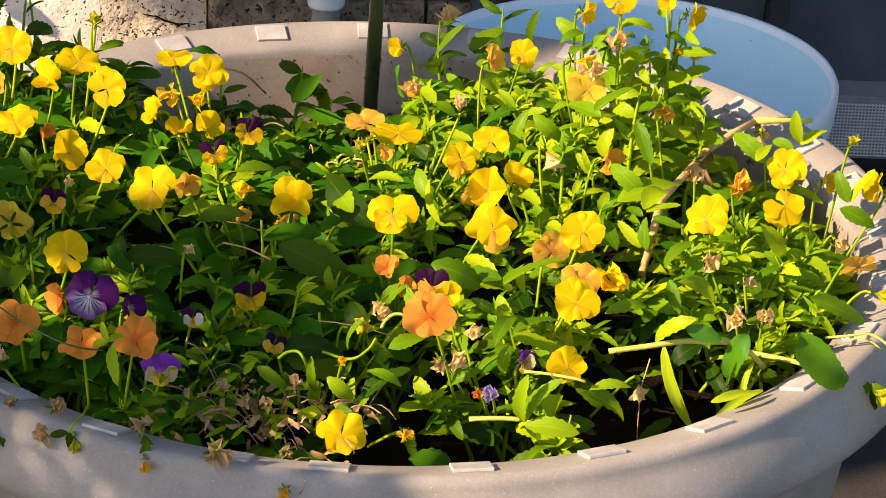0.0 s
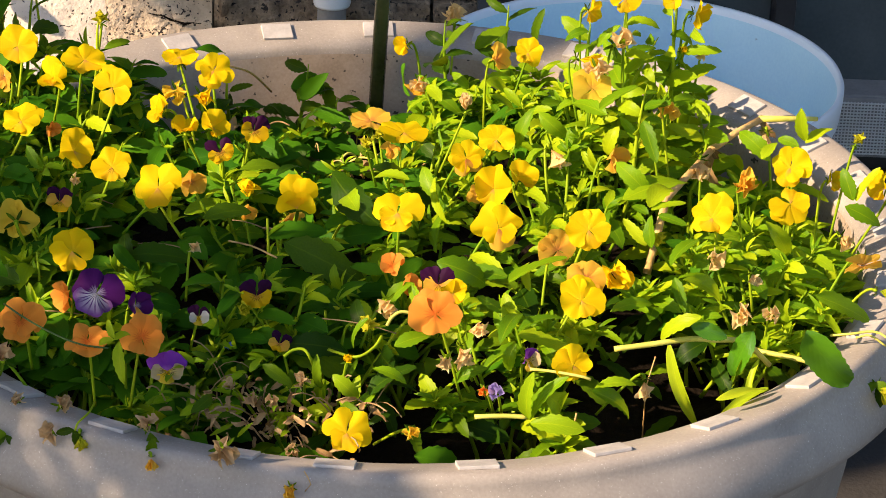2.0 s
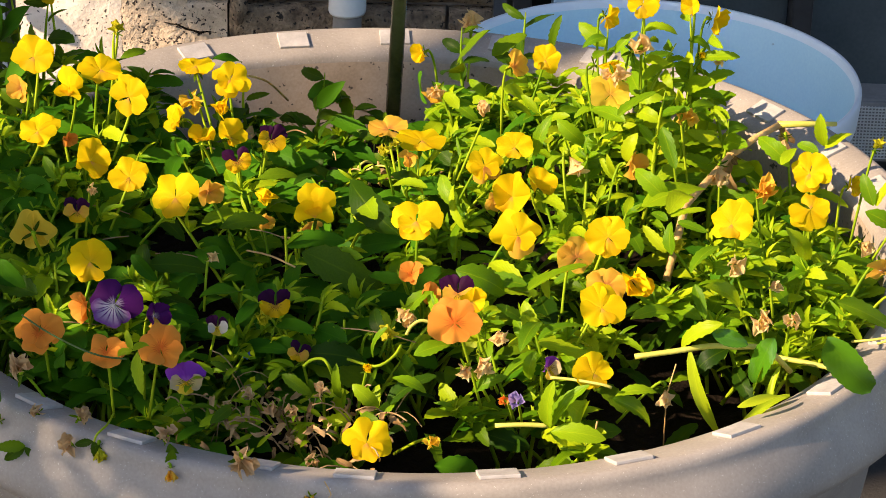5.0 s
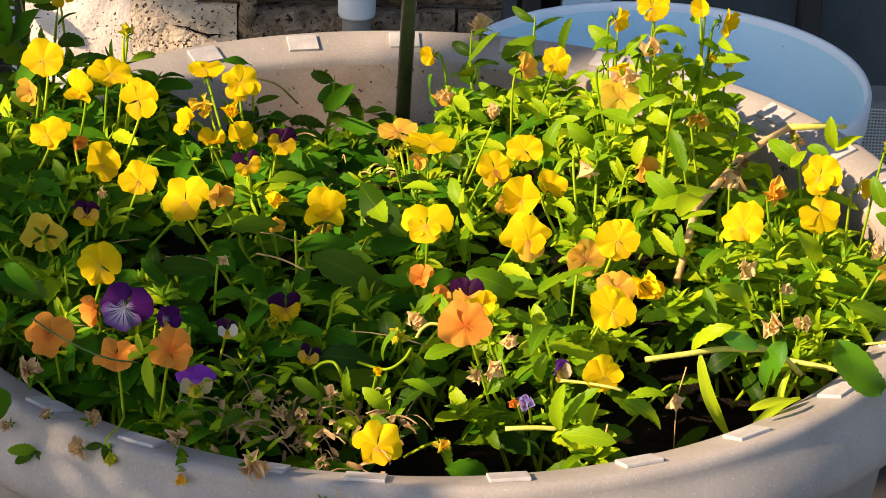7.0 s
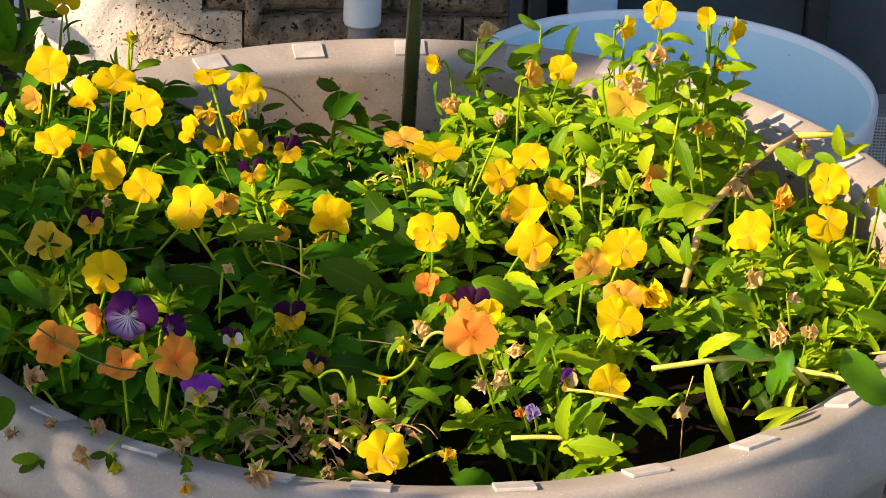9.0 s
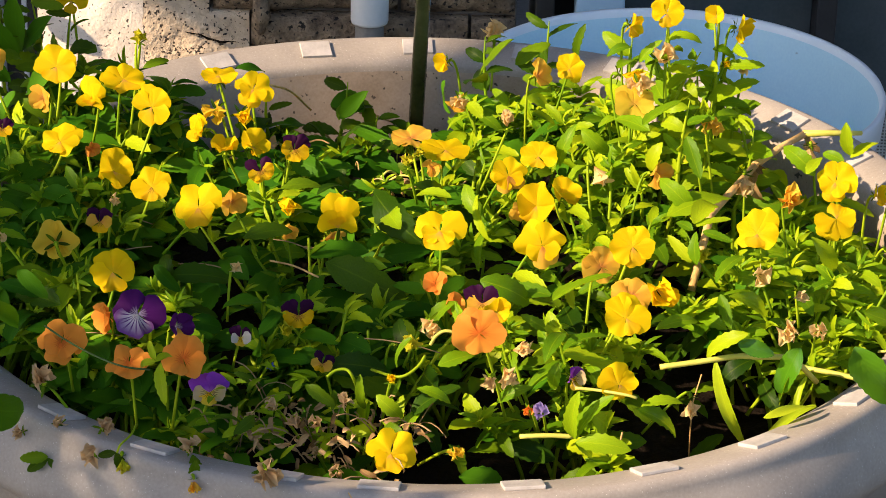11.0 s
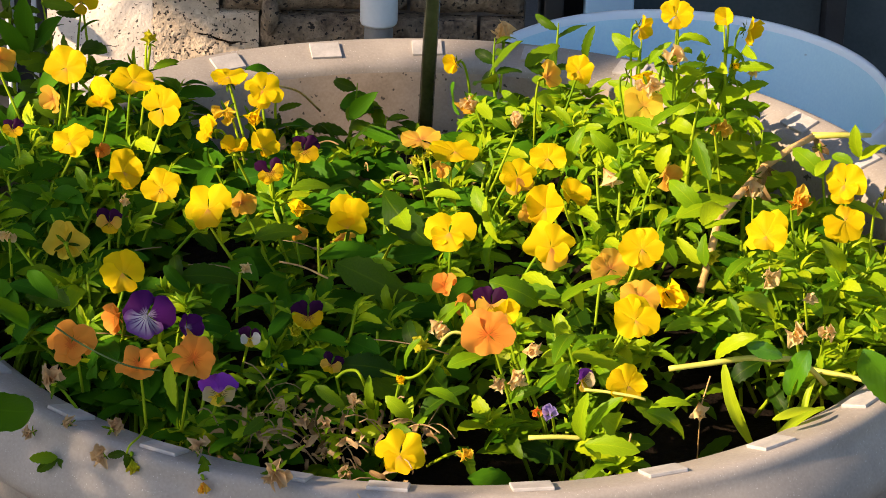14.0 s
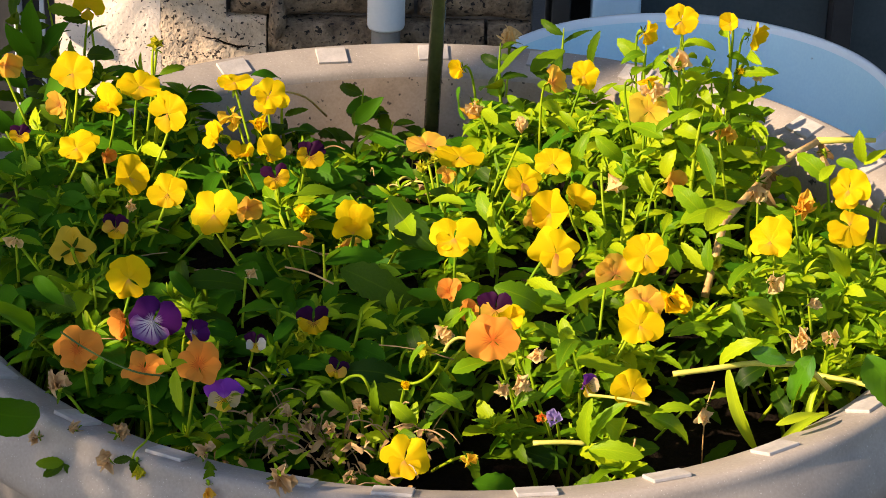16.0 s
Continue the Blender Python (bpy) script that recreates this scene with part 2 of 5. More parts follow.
P = {
    "yellow": petal("yellow_petal", (0.88, 0.62, 0.012), YEL, (0.91, 0.69, 0.003)),
    "yellow_low": petal("yellow_lip", (0.84, 0.46, 0.09), (0.89, 0.60, 0.02), GOLD, 0.0),
    "face_low": petal("lined_yellow_lip", (0.75, 0.40, 0.05), (0.86, 0.56, 0.02), GOLD, 0.5, (0.20, 0.05, 0.02)),
    "amber": petal("amber_petal", (0.70, 0.30, 0.07), (0.88, 0.49, 0.07), (0.88, 0.56, 0.06)),
    "pale": petal("pale_yellow_petal", (0.78, 0.46, 0.06), (0.86, 0.62, 0.05), (0.88, 0.66, 0.06)),
    "cream": petal("cream_petal", (0.64, 0.40, 0.13), (0.84, 0.60, 0.25), (0.90, 0.70, 0.35)),
    "orange": petal("orange_petal", (0.85, 0.22, 0.03), (0.94, 0.34, 0.045), (0.95, 0.39, 0.06), 0.45, (0.74, 0.18, 0.03)),
    "plum": petal("dark_plum_petal", (0.03, 0.004, 0.015), (0.022, 0.003, 0.020), (0.030, 0.004, 0.032), through_share=0.2),
    "duskpurple": petal("dark_purple_petal", (0.45, 0.38, 0.46), (0.085, 0.012, 0.125), (0.060, 0.008, 0.095), 0.5, (0.05, 0.006, 0.08), 0.25),
    "purple": petal("purple_petal", (0.30, 0.10, 0.42), (0.20, 0.035, 0.38), (0.24, 0.05, 0.45), through_share=0.3),
    "streak": petal("white_streaked_purple_petal", (0.82, 0.77, 0.66), (0.74, 0.68, 0.70), (0.22, 0.08, 0.30), 0.95, (0.13, 0.035, 0.20), 0.3),
    "white": petal("white_petal", (0.80, 0.62, 0.05), (0.80, 0.78, 0.66), (0.82, 0.80, 0.74)),
    "green": petal("green_bud_petal", (0.30, 0.42, 0.02), (0.46, 0.52, 0.02), (0.66, 0.62, 0.03)),
    "blue": petal("blue_petal", (0.30, 0.30, 0.60), (0.10, 0.16, 0.62), (0.14, 0.22, 0.70)),
    "dry": petal("brown_dry_petal", (0.30, 0.18, 0.08), (0.56, 0.38, 0.19), (0.68, 0.50, 0.28)),
    "lavender": petal("lavender_petal", (0.40, 0.30, 0.50), (0.36, 0.28, 0.62), (0.42, 0.34, 0.68)),
    "creamlined": petal("cream_lined_petal", (0.84, 0.58, 0.05), (0.76, 0.60, 0.22), (0.70, 0.56, 0.34), 0.6, (0.05, 0.01, 0.02)),
    "lemon": petal("lined_lemon_petal", (0.88, 0.50, 0.01), (0.88, 0.60, 0.02), (0.86, 0.62, 0.06), 0.6, (0.05, 0.01, 0.02)),
}

# ---- building helpers ----
def mesh_from(bm, name, mat, smooth=True):
    me = bpy.data.meshes.new(name)
    bm.normal_update()
    bm.to_mesh(me)
    bm.free()
    me.materials.append(mat)
    if smooth:
        me.polygons.foreach_set("use_smooth", [True] * len(me.polygons))
    return me


def thing(name, where=(0, 0, 0), label="", category="", group="", kind=""):
    ob = new(name)
    ob.location = where
    ob.empty_display_size = 0.02
    return tagged(ob, label, category, group, kind)


def part(name, data, mat, parent, label="", world=None, smooth=True):
    """Links a bmesh or a ready mesh as one part of a thing; world: its pose in the world (things are not turned)."""
    me = mesh_from(data, name, mat, smooth) if isinstance(data, bmesh.types.BMesh) else data
    ob = new(name, me)
    ob.parent = parent
    base = Matrix.Identity(4)
    up = parent
    while up is not None:
        base = up.matrix_basis @ base
        up = up.parent
    ob.matrix_basis = base.inverted() @ (world if world is not None else Matrix.Identity(4))
    return tagged(ob, label)


def lathe(profile, steps=96, closed=False):
    """A turned shape from (radius, height) pairs."""
    bm = bmesh.new()
    rings = []
    for r, z in profile:
        rings.append([bm.verts.new((r * math.cos(2 * math.pi * k / steps), r * math.sin(2 * math.pi * k / steps), z)) for k in range(steps)])
    for a, b in zip(rings, rings[1:]):
        for k in range(steps):
            bm.faces.new((a[k], a[(k + 1) % steps], b[(k + 1) % steps], b[k]))
    return bm


def box(sx, sy, sz, bevel=0.002, at=(0, 0, 0)):
    bm = bmesh.new()
    bmesh.ops.create_cube(bm, size=1, matrix=Matrix.Translation(at) @ Matrix.Diagonal((sx, sy, sz, 1)))
    if bevel:
        bmesh.ops.bevel(bm, geom=bm.edges[:], offset=bevel, segments=2, profile=0.6, affect="EDGES")
    return bm


def tube(points, radii, sides=6, bm=None):
    """A tapering tube through points; radii: one for each point."""
    bm = bm or bmesh.new()
    pts = [Vector(p) for p in points]
    rings = []
    side = Vector((0.31, 0.17, 0.9)).normalized()
    for k, p in enumerate(pts):
        way = (pts[min(k + 1, len(pts) - 1)] - pts[max(k - 1, 0)]).normalized()
        u = way.cross(side)
        u = u.normalized() if u.length > 0.05 else way.cross(Vector((1, 0, 0))).normalized()
        w = way.cross(u)
        rings.append([bm.verts.new(p + radii[k] * (math.cos(a) * u + math.sin(a) * w)) for a in [2 * math.pi * s / sides for s in range(sides)]])
    for a, b in zip(rings, rings[1:]):
        for s in range(sides):
            bm.faces.new((a[s], a[(s + 1) % sides], b[(s + 1) % sides], b[s]))
    for ring in (rings[0], rings[-1]):
        bm.faces.new(ring)
    bmesh.ops.recalc_face_normals(bm, faces=bm.faces[:])
    return bm


def bend(a, c, b, n=7):
    """n points of a curve from a to b that is drawn towards c."""
    a, b, c = Vector(a), Vector(b), Vector(c)
    return [(1 - t) ** 2 * a + 2 * t * (1 - t) * c + t * t * b for t in [k / (n - 1) for k in range(n)]]


def blade(width, teeth, arch, fold, shape, wave=0.0, seed=0, n=9, twist=0.0):
    """A leaf of unit length along +y, upper side +z, with toothed edge, arched along its length and folded at the midrib."""
    rnd = random.Random(seed)
    bm = bmesh.new()
    uvl = bm.loops.layers.uv.new("uv")
    rows = []
    for k in range(n + 1):
        v = k / n
        w = width * (math.sin(math.pi * min(1, v ** shape)) ** (0.85 if v < 0.45 else 0.55) if 0 < v < 1 else 0.02) + 0.012
        smooth_w = w
        if teeth and 0.15 < v < 0.97:
            w *= 1 + teeth * (1 if k % 2 else -0.6)
        y = math.sin(arch * v) / arch if arch else v
        z = -(1 - math.cos(arch * v)) / arch if arch else 0
        row = []
        for u in (-1, -0.5, 0, 0.5, 1):
            lift = abs(u) * smooth_w * fold + wave * math.sin(7 * v + 2 * u + seed) * abs(u) * 0.5 + rnd.uniform(-0.03, 0.03) / n
            x = u * w
            a = twist * v
            row.append((bm.verts.new((x * math.cos(a) - lift * math.sin(a), y, z + lift * math.cos(a) + x * math.sin(a))), (u * 0.5 + 0.5, v)))
        rows.append(row)
    for a, b in zip(rows, rows[1:]):
        for i in range(4):
            q = (a[i], a[i + 1], b[i + 1], b[i])
            fc = bm.faces.new([p[0] for p in q])
            for loop, p in zip(fc.loops, q):
                loop[uvl].uv = p[1]
    return bm


def petal_mesh(spread, length, cup, ruffle, seed, notch=0.0, n=6, m=16):
    """A petal of unit flower size along +y, face +z: a fan from its narrow base to a broad rounded, slightly wavy edge; spread in degrees to each side."""
    rnd = random.Random(seed)
    ph = rnd.uniform(0, 6)
    bm = bmesh.new()
    uvl = bm.loops.layers.uv.new("uv")
    rows = []
    for k in range(n + 1):
        r = (k / n) ** 0.85
        row = []
        for i in range(m + 1):
            u = 2 * i / m - 1
            a = u * radians(spread) * (0.60 + 0.40 * r)
            reach = length * (1 - 0.34 * abs(u) ** 3.2) * (1 - notch * math.exp(-(u * 3.2) ** 2)) * (1 + r * (0.036 * math.sin(5 * u + ph) + 0.020 * math.sin(12 * u + 2 * ph) + 0.010 * math.sin(21 * u + ph)))
            d = reach * (0.01 + 0.99 * r)
            z = cup * r * r - 0.03 * u * u * r + ruffle * r ** 3 * (math.sin(4.5 * u + ph) + 0.5 * math.sin(9 * u + 2 * ph))
            row.append((bm.verts.new((d * math.sin(a), d * math.cos(a), z)), (i / m, r)))
        rows.append(row)
    for a, b in zip(rows, rows[1:]):
        for i in range(m):
            q = (a[i], a[i + 1], b[i + 1], b[i])
            fc = bm.faces.new([p[0] for p in q])
            for loop, p in zip(fc.loops, q):
                loop[uvl].uv = p[1]
    return bm


# ---- the setting ----
RIM = 0.62
WALL = 1.15
def slab(name, sx, sy, sz, at, mat, bevel=0.0, label=""):
    ob = new(name, mesh_from(box(sx, sy, sz, bevel), name, mat, False))
    ob.location = at
    return tagged(ob, label, "", "", "structure")


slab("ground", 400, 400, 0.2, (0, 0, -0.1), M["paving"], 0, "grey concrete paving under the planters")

# rough stone wall, blocks on a mortar core
wall = slab("wall_north", 0.55, 0.20, 3.0, (-0.186, WALL + 0.125, 1.5), M["mortar"], 0, "rough pale stone block wall behind the planters")


def stone_block(sx, sz, depth, rough, seed, drop=0.016, ox=0.0, oz=0.0):
    """A rock-faced block: front towards -y, uneven face, rounded arrises."""
    bm = bmesh.new()
    nx, nz = max(6, int(sx / 0.0075)), max(5, int(sz / 0.0075))
    grid = []
    for i in range(nx + 1):
        col = []
        for k in range(nz + 1):
            x, z = sx * (i / nx - 0.5), sz * (k / nz - 0.5)
            e = min(i, nx - i) * sx / nx, min(k, nz - k) * sz / nz
            inset = drop * math.exp(-min(e) / 0.008)
            q = Vector(((x + ox) * 9 + seed * 7.3, seed * 1.7, (z + oz) * 14))
            d = noise.fractal(q, 0.9, 2.1, 5) * rough + noise.noise(q * 9) * rough * 0.22
            col.append(bm.verts.new((x, -depth + inset - d, z)))
        grid.append(col)
    for i in range(nx):
        for k in range(nz):
            bm.faces.new((grid[i][k], grid[i + 1][k], grid[i + 1][k + 1], grid[i][k + 1]))
    for i in range(nx):
        for k, o in ((0, 0), (nz, 1)):
            a, b = grid[i][k], grid[i + 1][k]
            c, d2 = bm.verts.new((b.co.x, 0, b.co.z)), bm.verts.new((a.co.x, 0, a.co.z))
            bm.faces.new((a, d2, c, b) if o == 0 else (a, b, c, d2))
    return bm


rnd = random.Random(11)
COURSES = [(0.0, 0.13), (0.13, 0.350), (0.350, 0.455), (0.455, 0.64), (0.64, 0.80), (0.80, 0.98)]
# blocks past the shadow's edge take the shade-toned stone
for course, (z0, z1) in enumerate(COURSES):
    x = (-0.19, -0.218, -0.262, -0.24, -0.25, -0.22)[course]
    while x < 0.085:
        wid = min(rnd.uniform(0.17, 0.26), 0.089 - x)
        if wid > 0.02:
            part("stone", stone_block(wid - 0.004, z1 - z0 - 0.006, 0.026, 0.012, course * 13 + x * 31, 0.004 if course == 1 else 0.016), M["darkstone"], wall, "", Matrix.Translation((x + wid / 2, WALL + 0.025, (z0 + z1) / 2)))
        x += wid
for course, (z0, z1) in enumerate([(0.0, 0.21), (0.21, 0.47), (0.47, 0.72), (0.72, 0.98)]):
    part("stone", stone_block(0.1215, z1 - z0, 0.028, 0.006, 4, 0.0004, -0.4005, (z0 + z1) / 2), M["stucco"], wall, "pale speckled block", Matrix.Translation((-0.4005, WALL + 0.025, (z0 + z1) / 2)))
for x0, x1, z0, z1 in ((-0.3415, -0.264, 0.0, 0.455), (-0.264, -0.19, 0.0, 0.13), (-0.264, -0.218, 0.13, 0.350), (-0.3415, -0.24, 0.455, 0.64), (-0.3415, -0.25, 0.64, 0.80), (-0.3415, -0.22, 0.80, 0.98)):
    part("stone", stone_block(x1 - x0, z1 - z0, 0.028, 0.006, 4, 0.0006, (x0 + x1) / 2, (z0 + z1) / 2), M["pitstone"], wall, "pitted beige block", Matrix.Translation(((x0 + x1) / 2, WALL + 0.025, (z0 + z1) / 2)))
lump = bmesh.new()
bmesh.ops.create_uvsphere(lump, u_segments=16, v_segments=12, radius=1.0)
for v in lump.verts:
    v.co = Vector((v.co.x * 0.010, v.co.y * 0.012, v.co.z * 0.026)) * (1 + 0.25 * noise.noise(v.co * 2.3))
# bulge browned with the same shade tone as the blocks
part("mortar_lump", lump, M["darkstone"], wall, "bulge of mortar in a joint", Matrix.Translation((-0.204, WALL - 0.010, 0.355)))
crack = tube([(-0.292, WALL - 0.003, 0.326), (-0.283, WALL - 0.004, 0.3245), (-0.274, WALL - 0.004, 0.3235), (-0.266, WALL - 0.004, 0.319), (-0.257, WALL - 0.004, 0.317), (-0.250, WALL - 0.004, 0.3145), (-0.240, WALL - 0.003, 0.316), (-0.230, WALL - 0.003, 0.315)], [0.0004, 0.0009, 0.0006, 0.0015, 0.0011, 0.0018, 0.0006, 0.0003], 6)
part("crack", crack, M["soil"], wall, "dark crack in the stone")

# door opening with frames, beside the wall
# near-black sheet: the recess's shade is in its colour
slab("wall_inner", 3.0, 0.1, 3.0, (1.62, WALL + 0.42, 1.5), M["darkframe"], 0, "recess wall behind the door, coloured near-black for its shade")
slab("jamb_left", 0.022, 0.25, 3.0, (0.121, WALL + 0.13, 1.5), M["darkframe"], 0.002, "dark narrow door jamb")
slab("trim_blue", 0.056, 0.05, 3.0, (0.1845, WALL + 0.03, 1.5), M["blueframe"], 0.003, "pale blue upright trim beside the door")
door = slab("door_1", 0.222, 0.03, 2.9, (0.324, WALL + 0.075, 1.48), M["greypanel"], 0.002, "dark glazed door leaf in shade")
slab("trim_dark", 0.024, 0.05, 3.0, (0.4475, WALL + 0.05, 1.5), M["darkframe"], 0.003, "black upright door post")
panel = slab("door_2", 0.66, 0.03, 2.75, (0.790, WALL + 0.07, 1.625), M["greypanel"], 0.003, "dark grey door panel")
slab("door_sill", 0.9, 0.09, 0.012, (0.72, WALL + 0.05, 0.247), M["greypipe"], 0.003, "grey metal door sill")
slab("wall_end", 0.3, 0.5, 3.0, (1.4, WALL + 0.2, 1.5), M["darkstone"], 0, "wall beyond the door")
slab("window_frame", 0.014, 0.08, 3.0, (-0.469, WALL + 0.055, 1.5), M["darkframe"], 0.002, "dark frame at the end of the wall")
slab("window_bead", 0.006, 0.05, 3.0, (-0.480, WALL + 0.045, 1.5), M["whiteframe"], 0.001, "white bead beside the dark window frame")
slab("window_bead_1", 0.004, 0.05, 3.0, (-0.507, WALL + 0.02, 1.5), M["whiteframe"], 0.001, "thin pale bead of the dark window")
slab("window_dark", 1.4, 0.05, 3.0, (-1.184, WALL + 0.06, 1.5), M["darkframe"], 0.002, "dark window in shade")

vent = slab("vent_back", 0.088, 0.02, 0.075, (0.549, WALL + 0.01, 0.214), M["greypipe"], 0.001, "grey vent behind a woven screen")
for k in range(22):
    part("wire", box(0.0012, 0.002, 0.066, 0), M["mesh"], vent, "", Matrix.Translation((0.549 - 0.0415 + k * 0.00395, WALL - 0.002, 0.214)), False)
for k in range(17):
    part("wire", box(0.082, 0.002, 0.0012, 0), M["mesh"], vent, "", Matrix.Translation((0.549, WALL - 0.003, 0.214 - 0.032 + k * 0.004)), False)

# unseen wall pieces west, open under a straight edge: added to shade the back
AC = Vector((-SUN_TO.y, SUN_TO.x, 0)).normalized()
AU = AC.cross(SUN_TO)
AU = AU if AU.z > 0 else -AU
FLAT = Vector((SUN_TO.x, SUN_TO.y, 0)).normalized()
def shade_piece(name, c0, c1, z0, z1, label):
    ob = new(name, mesh_from(box(c1 - c0, 0.15, z1 - z0, 0), name, M["darkstone"], False))
    ob.matrix_world = Matrix.Translation(FLAT * 3.55 + AC * (c0 + c1) / 2 + Vector((0, 0, (z0 + z1) / 2))) @ Matrix((AC, Vector((0, 0, 1)).cross(AC), Vector((0, 0, 1)))).transposed().to_4x4()
    return tagged(ob, label, "", "", "structure")


SHADE_EDGE = 0.432 / AU.z + 3.55 * SUN_TO.z / math.hypot(SUN_TO.x, SUN_TO.y)
shade_piece("wall_west", -3.4, -0.43, SHADE_EDGE, SHADE_EDGE + 2.0, "unseen wall added to shade the back of the place")
shade_piece("wall_west_pier", -0.75, -0.43, 0.0, SHADE_EDGE, "unseen pier added to shade the pale pot")
# post added for a band of shade across the planter's rear rim
shade_piece("wall_west_post", -0.328, -0.242, 0.0, SHADE_EDGE + 2.0, "unseen post added to shade the planter's rear rim")
shade_piece("wall_west_end", -3.4, -3.0, 0.0, SHADE_EDGE, "unseen end piece added with the shading wall")

# ---- the large stone-look planter ----
planter = thing("round_planter", (0, 0, 0), "large round speckled beige resin planter filled with pansies", "planter")
outer = [(0.280, 0.0), (0.292, 0.02), (0.310, 0.15), (0.332, 0.35), (0.350, RIM - 0.15), (0.358, RIM - 0.085), (0.3635, RIM - 0.058), (0.372, RIM - 0.0545), (0.386, RIM - 0.0540), (0.3945, RIM - 0.0515),
         (0.4000, RIM - 0.0460), (0.4018, RIM - 0.0400), (0.4005, RIM - 0.0330), (0.3965, RIM - 0.0235), (0.3915, RIM - 0.0150), (0.3880, RIM - 0.0100), (0.3858, RIM - 0.0060), (0.3850, RIM - 0.0030), (0.3838, RIM + 0.0005),
         (0.3812, RIM + 0.0028), (0.3775, RIM + 0.0036), (0.3620, RIM - 0.0014), (0.3510, RIM - 0.0054), (0.3478, RIM - 0.0074), (0.3462, RIM - 0.0105),
         (0.3455, RIM - 0.0140)]
part("pot_body", lathe(outer, 144), M["stonepot"], planter)
part("inner_wall", lathe([(0.3455, RIM - 0.0140), (0.3446, RIM - 0.020), (0.340, RIM - 0.06), (0.326, RIM - 0.16), (0.300, RIM - 0.30), (0.0, RIM - 0.30)], 144), M["stainedpot"], planter, "soil-stained inner wall")
pad_bm = box(0.0254, 0.0185, 0.0025, 0.0006)
pad_me = mesh_from(pad_bm, "pad", M["pad"], False)
for degrees in (119.6, 106.0, 92.4, 77.7, 64.8, 51.5, 38.5, 26.0, 13.5, 0.8, -12.5, -26.0, -40.2, -54.2, -66.8, -80.1, -93.8, -103.4, -116.6, -128.5, -142, -155, -168, -181, -194.5, -208, -221, -227):
    a = radians(degrees)
    turn = Matrix.Rotation(a - math.pi / 2, 4, "Z") @ Matrix.Translation((0, 0.3645 + rnd.uniform(-0.0006, 0.0006), RIM + 0.0006)) @ Matrix.Rotation(radians(18.4), 4, "X") @ Matrix.Rotation(radians(rnd.uniform(-3, 3)), 4, "Z")
    part("pad", pad_me, None, planter, "white stick-on pad", turn)
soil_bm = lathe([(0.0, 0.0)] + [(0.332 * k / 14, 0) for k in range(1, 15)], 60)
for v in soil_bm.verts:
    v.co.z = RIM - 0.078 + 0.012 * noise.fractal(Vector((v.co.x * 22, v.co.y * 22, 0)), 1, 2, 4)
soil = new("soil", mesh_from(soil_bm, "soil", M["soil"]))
tagged(soil, "near-black potting soil inside the planter", "soil", "", "stuff")

# ---- the pale pot behind ----
pale_pot = thing("pale_pot", (0.2463, 0.855, 0), "empty pale blue plastic pot standing in shade", "planter")
RB = 0.398
SLIM_DOWN = 0.221 / 0.2455
part("pot_body", lathe([(0.165, 0.0), (0.175, 0.01), (0.208, 0.20), (0.2340, RB - 0.048), (0.2350, RB - 0.042)], 120),
     M["palepot"], pale_pot, "", Matrix.Translation((0.2463, 0.855, 0)) @ Matrix.Diagonal((SLIM_DOWN, SLIM_DOWN, 1, 1)))
part("rim", lathe([(0.2335, RB - 0.050), (0.2380, RB - 0.046), (0.2430, RB - 0.036), (0.2455, RB - 0.012), (0.2455, RB - 0.003), (0.2435, RB + 0.001), (0.2400, RB), (0.2385, RB - 0.003), (0.2375, RB - 0.008)], 120),
     M["litlip"], pale_pot, "smooth rolled rim, its highlight painted pale", Matrix.Translation((0.2463, 0.855, 0)) @ Matrix.Diagonal((SLIM_DOWN, SLIM_DOWN, 1, 1)))
part("inner_wall", lathe([(0.2375, RB - 0.008), (0.2285, RB - 0.055), (0.203, 0.20), (0.165, 0.03), (0.0, 0.03)], 120),
     M["palepot"], pale_pot, "blue inner wall with small specks of dirt", Matrix.Translation((0.2463, 0.855, 0)) @ Matrix.Diagonal((SLIM_DOWN, SLIM_DOWN, 1, 1)))

# ---- downspout ----
spout = thing("downspout", (-0.079, WALL - 0.03, 0), "white round downspout on the stone wall", "drain pipe")
part("pipe", lathe([(0.0175, RIM - 0.262), (0.0205, RIM - 0.265), (0.0215, RIM - 0.262), (0.0215, 3.0)], 40), M["pipe"], spout, "", Matrix.Translation((-0.079, WALL - 0.03, 0)))
part("lower_pipe", lathe([(0.0165, 0.0), (0.0165, RIM - 0.25)], 32), M["greypipe"], spout, "narrower grey pipe", Matrix.Translation((-0.079, WALL - 0.03, 0)))

# ---- stake ----
stake = thing("plant_stake", (-0.0165, 0.290, RIM - 0.09), "slim dark green metal stake standing in the soil", "stake")
part("rod", tube([(-0.0165, 0.290, RIM - 0.10), (-0.0100, 0.290, RIM + 0.10), (0.011, 0.290, RIM + 0.75)], [0.0062, 0.0062, 0.0062], 14), M["stake"], stake)

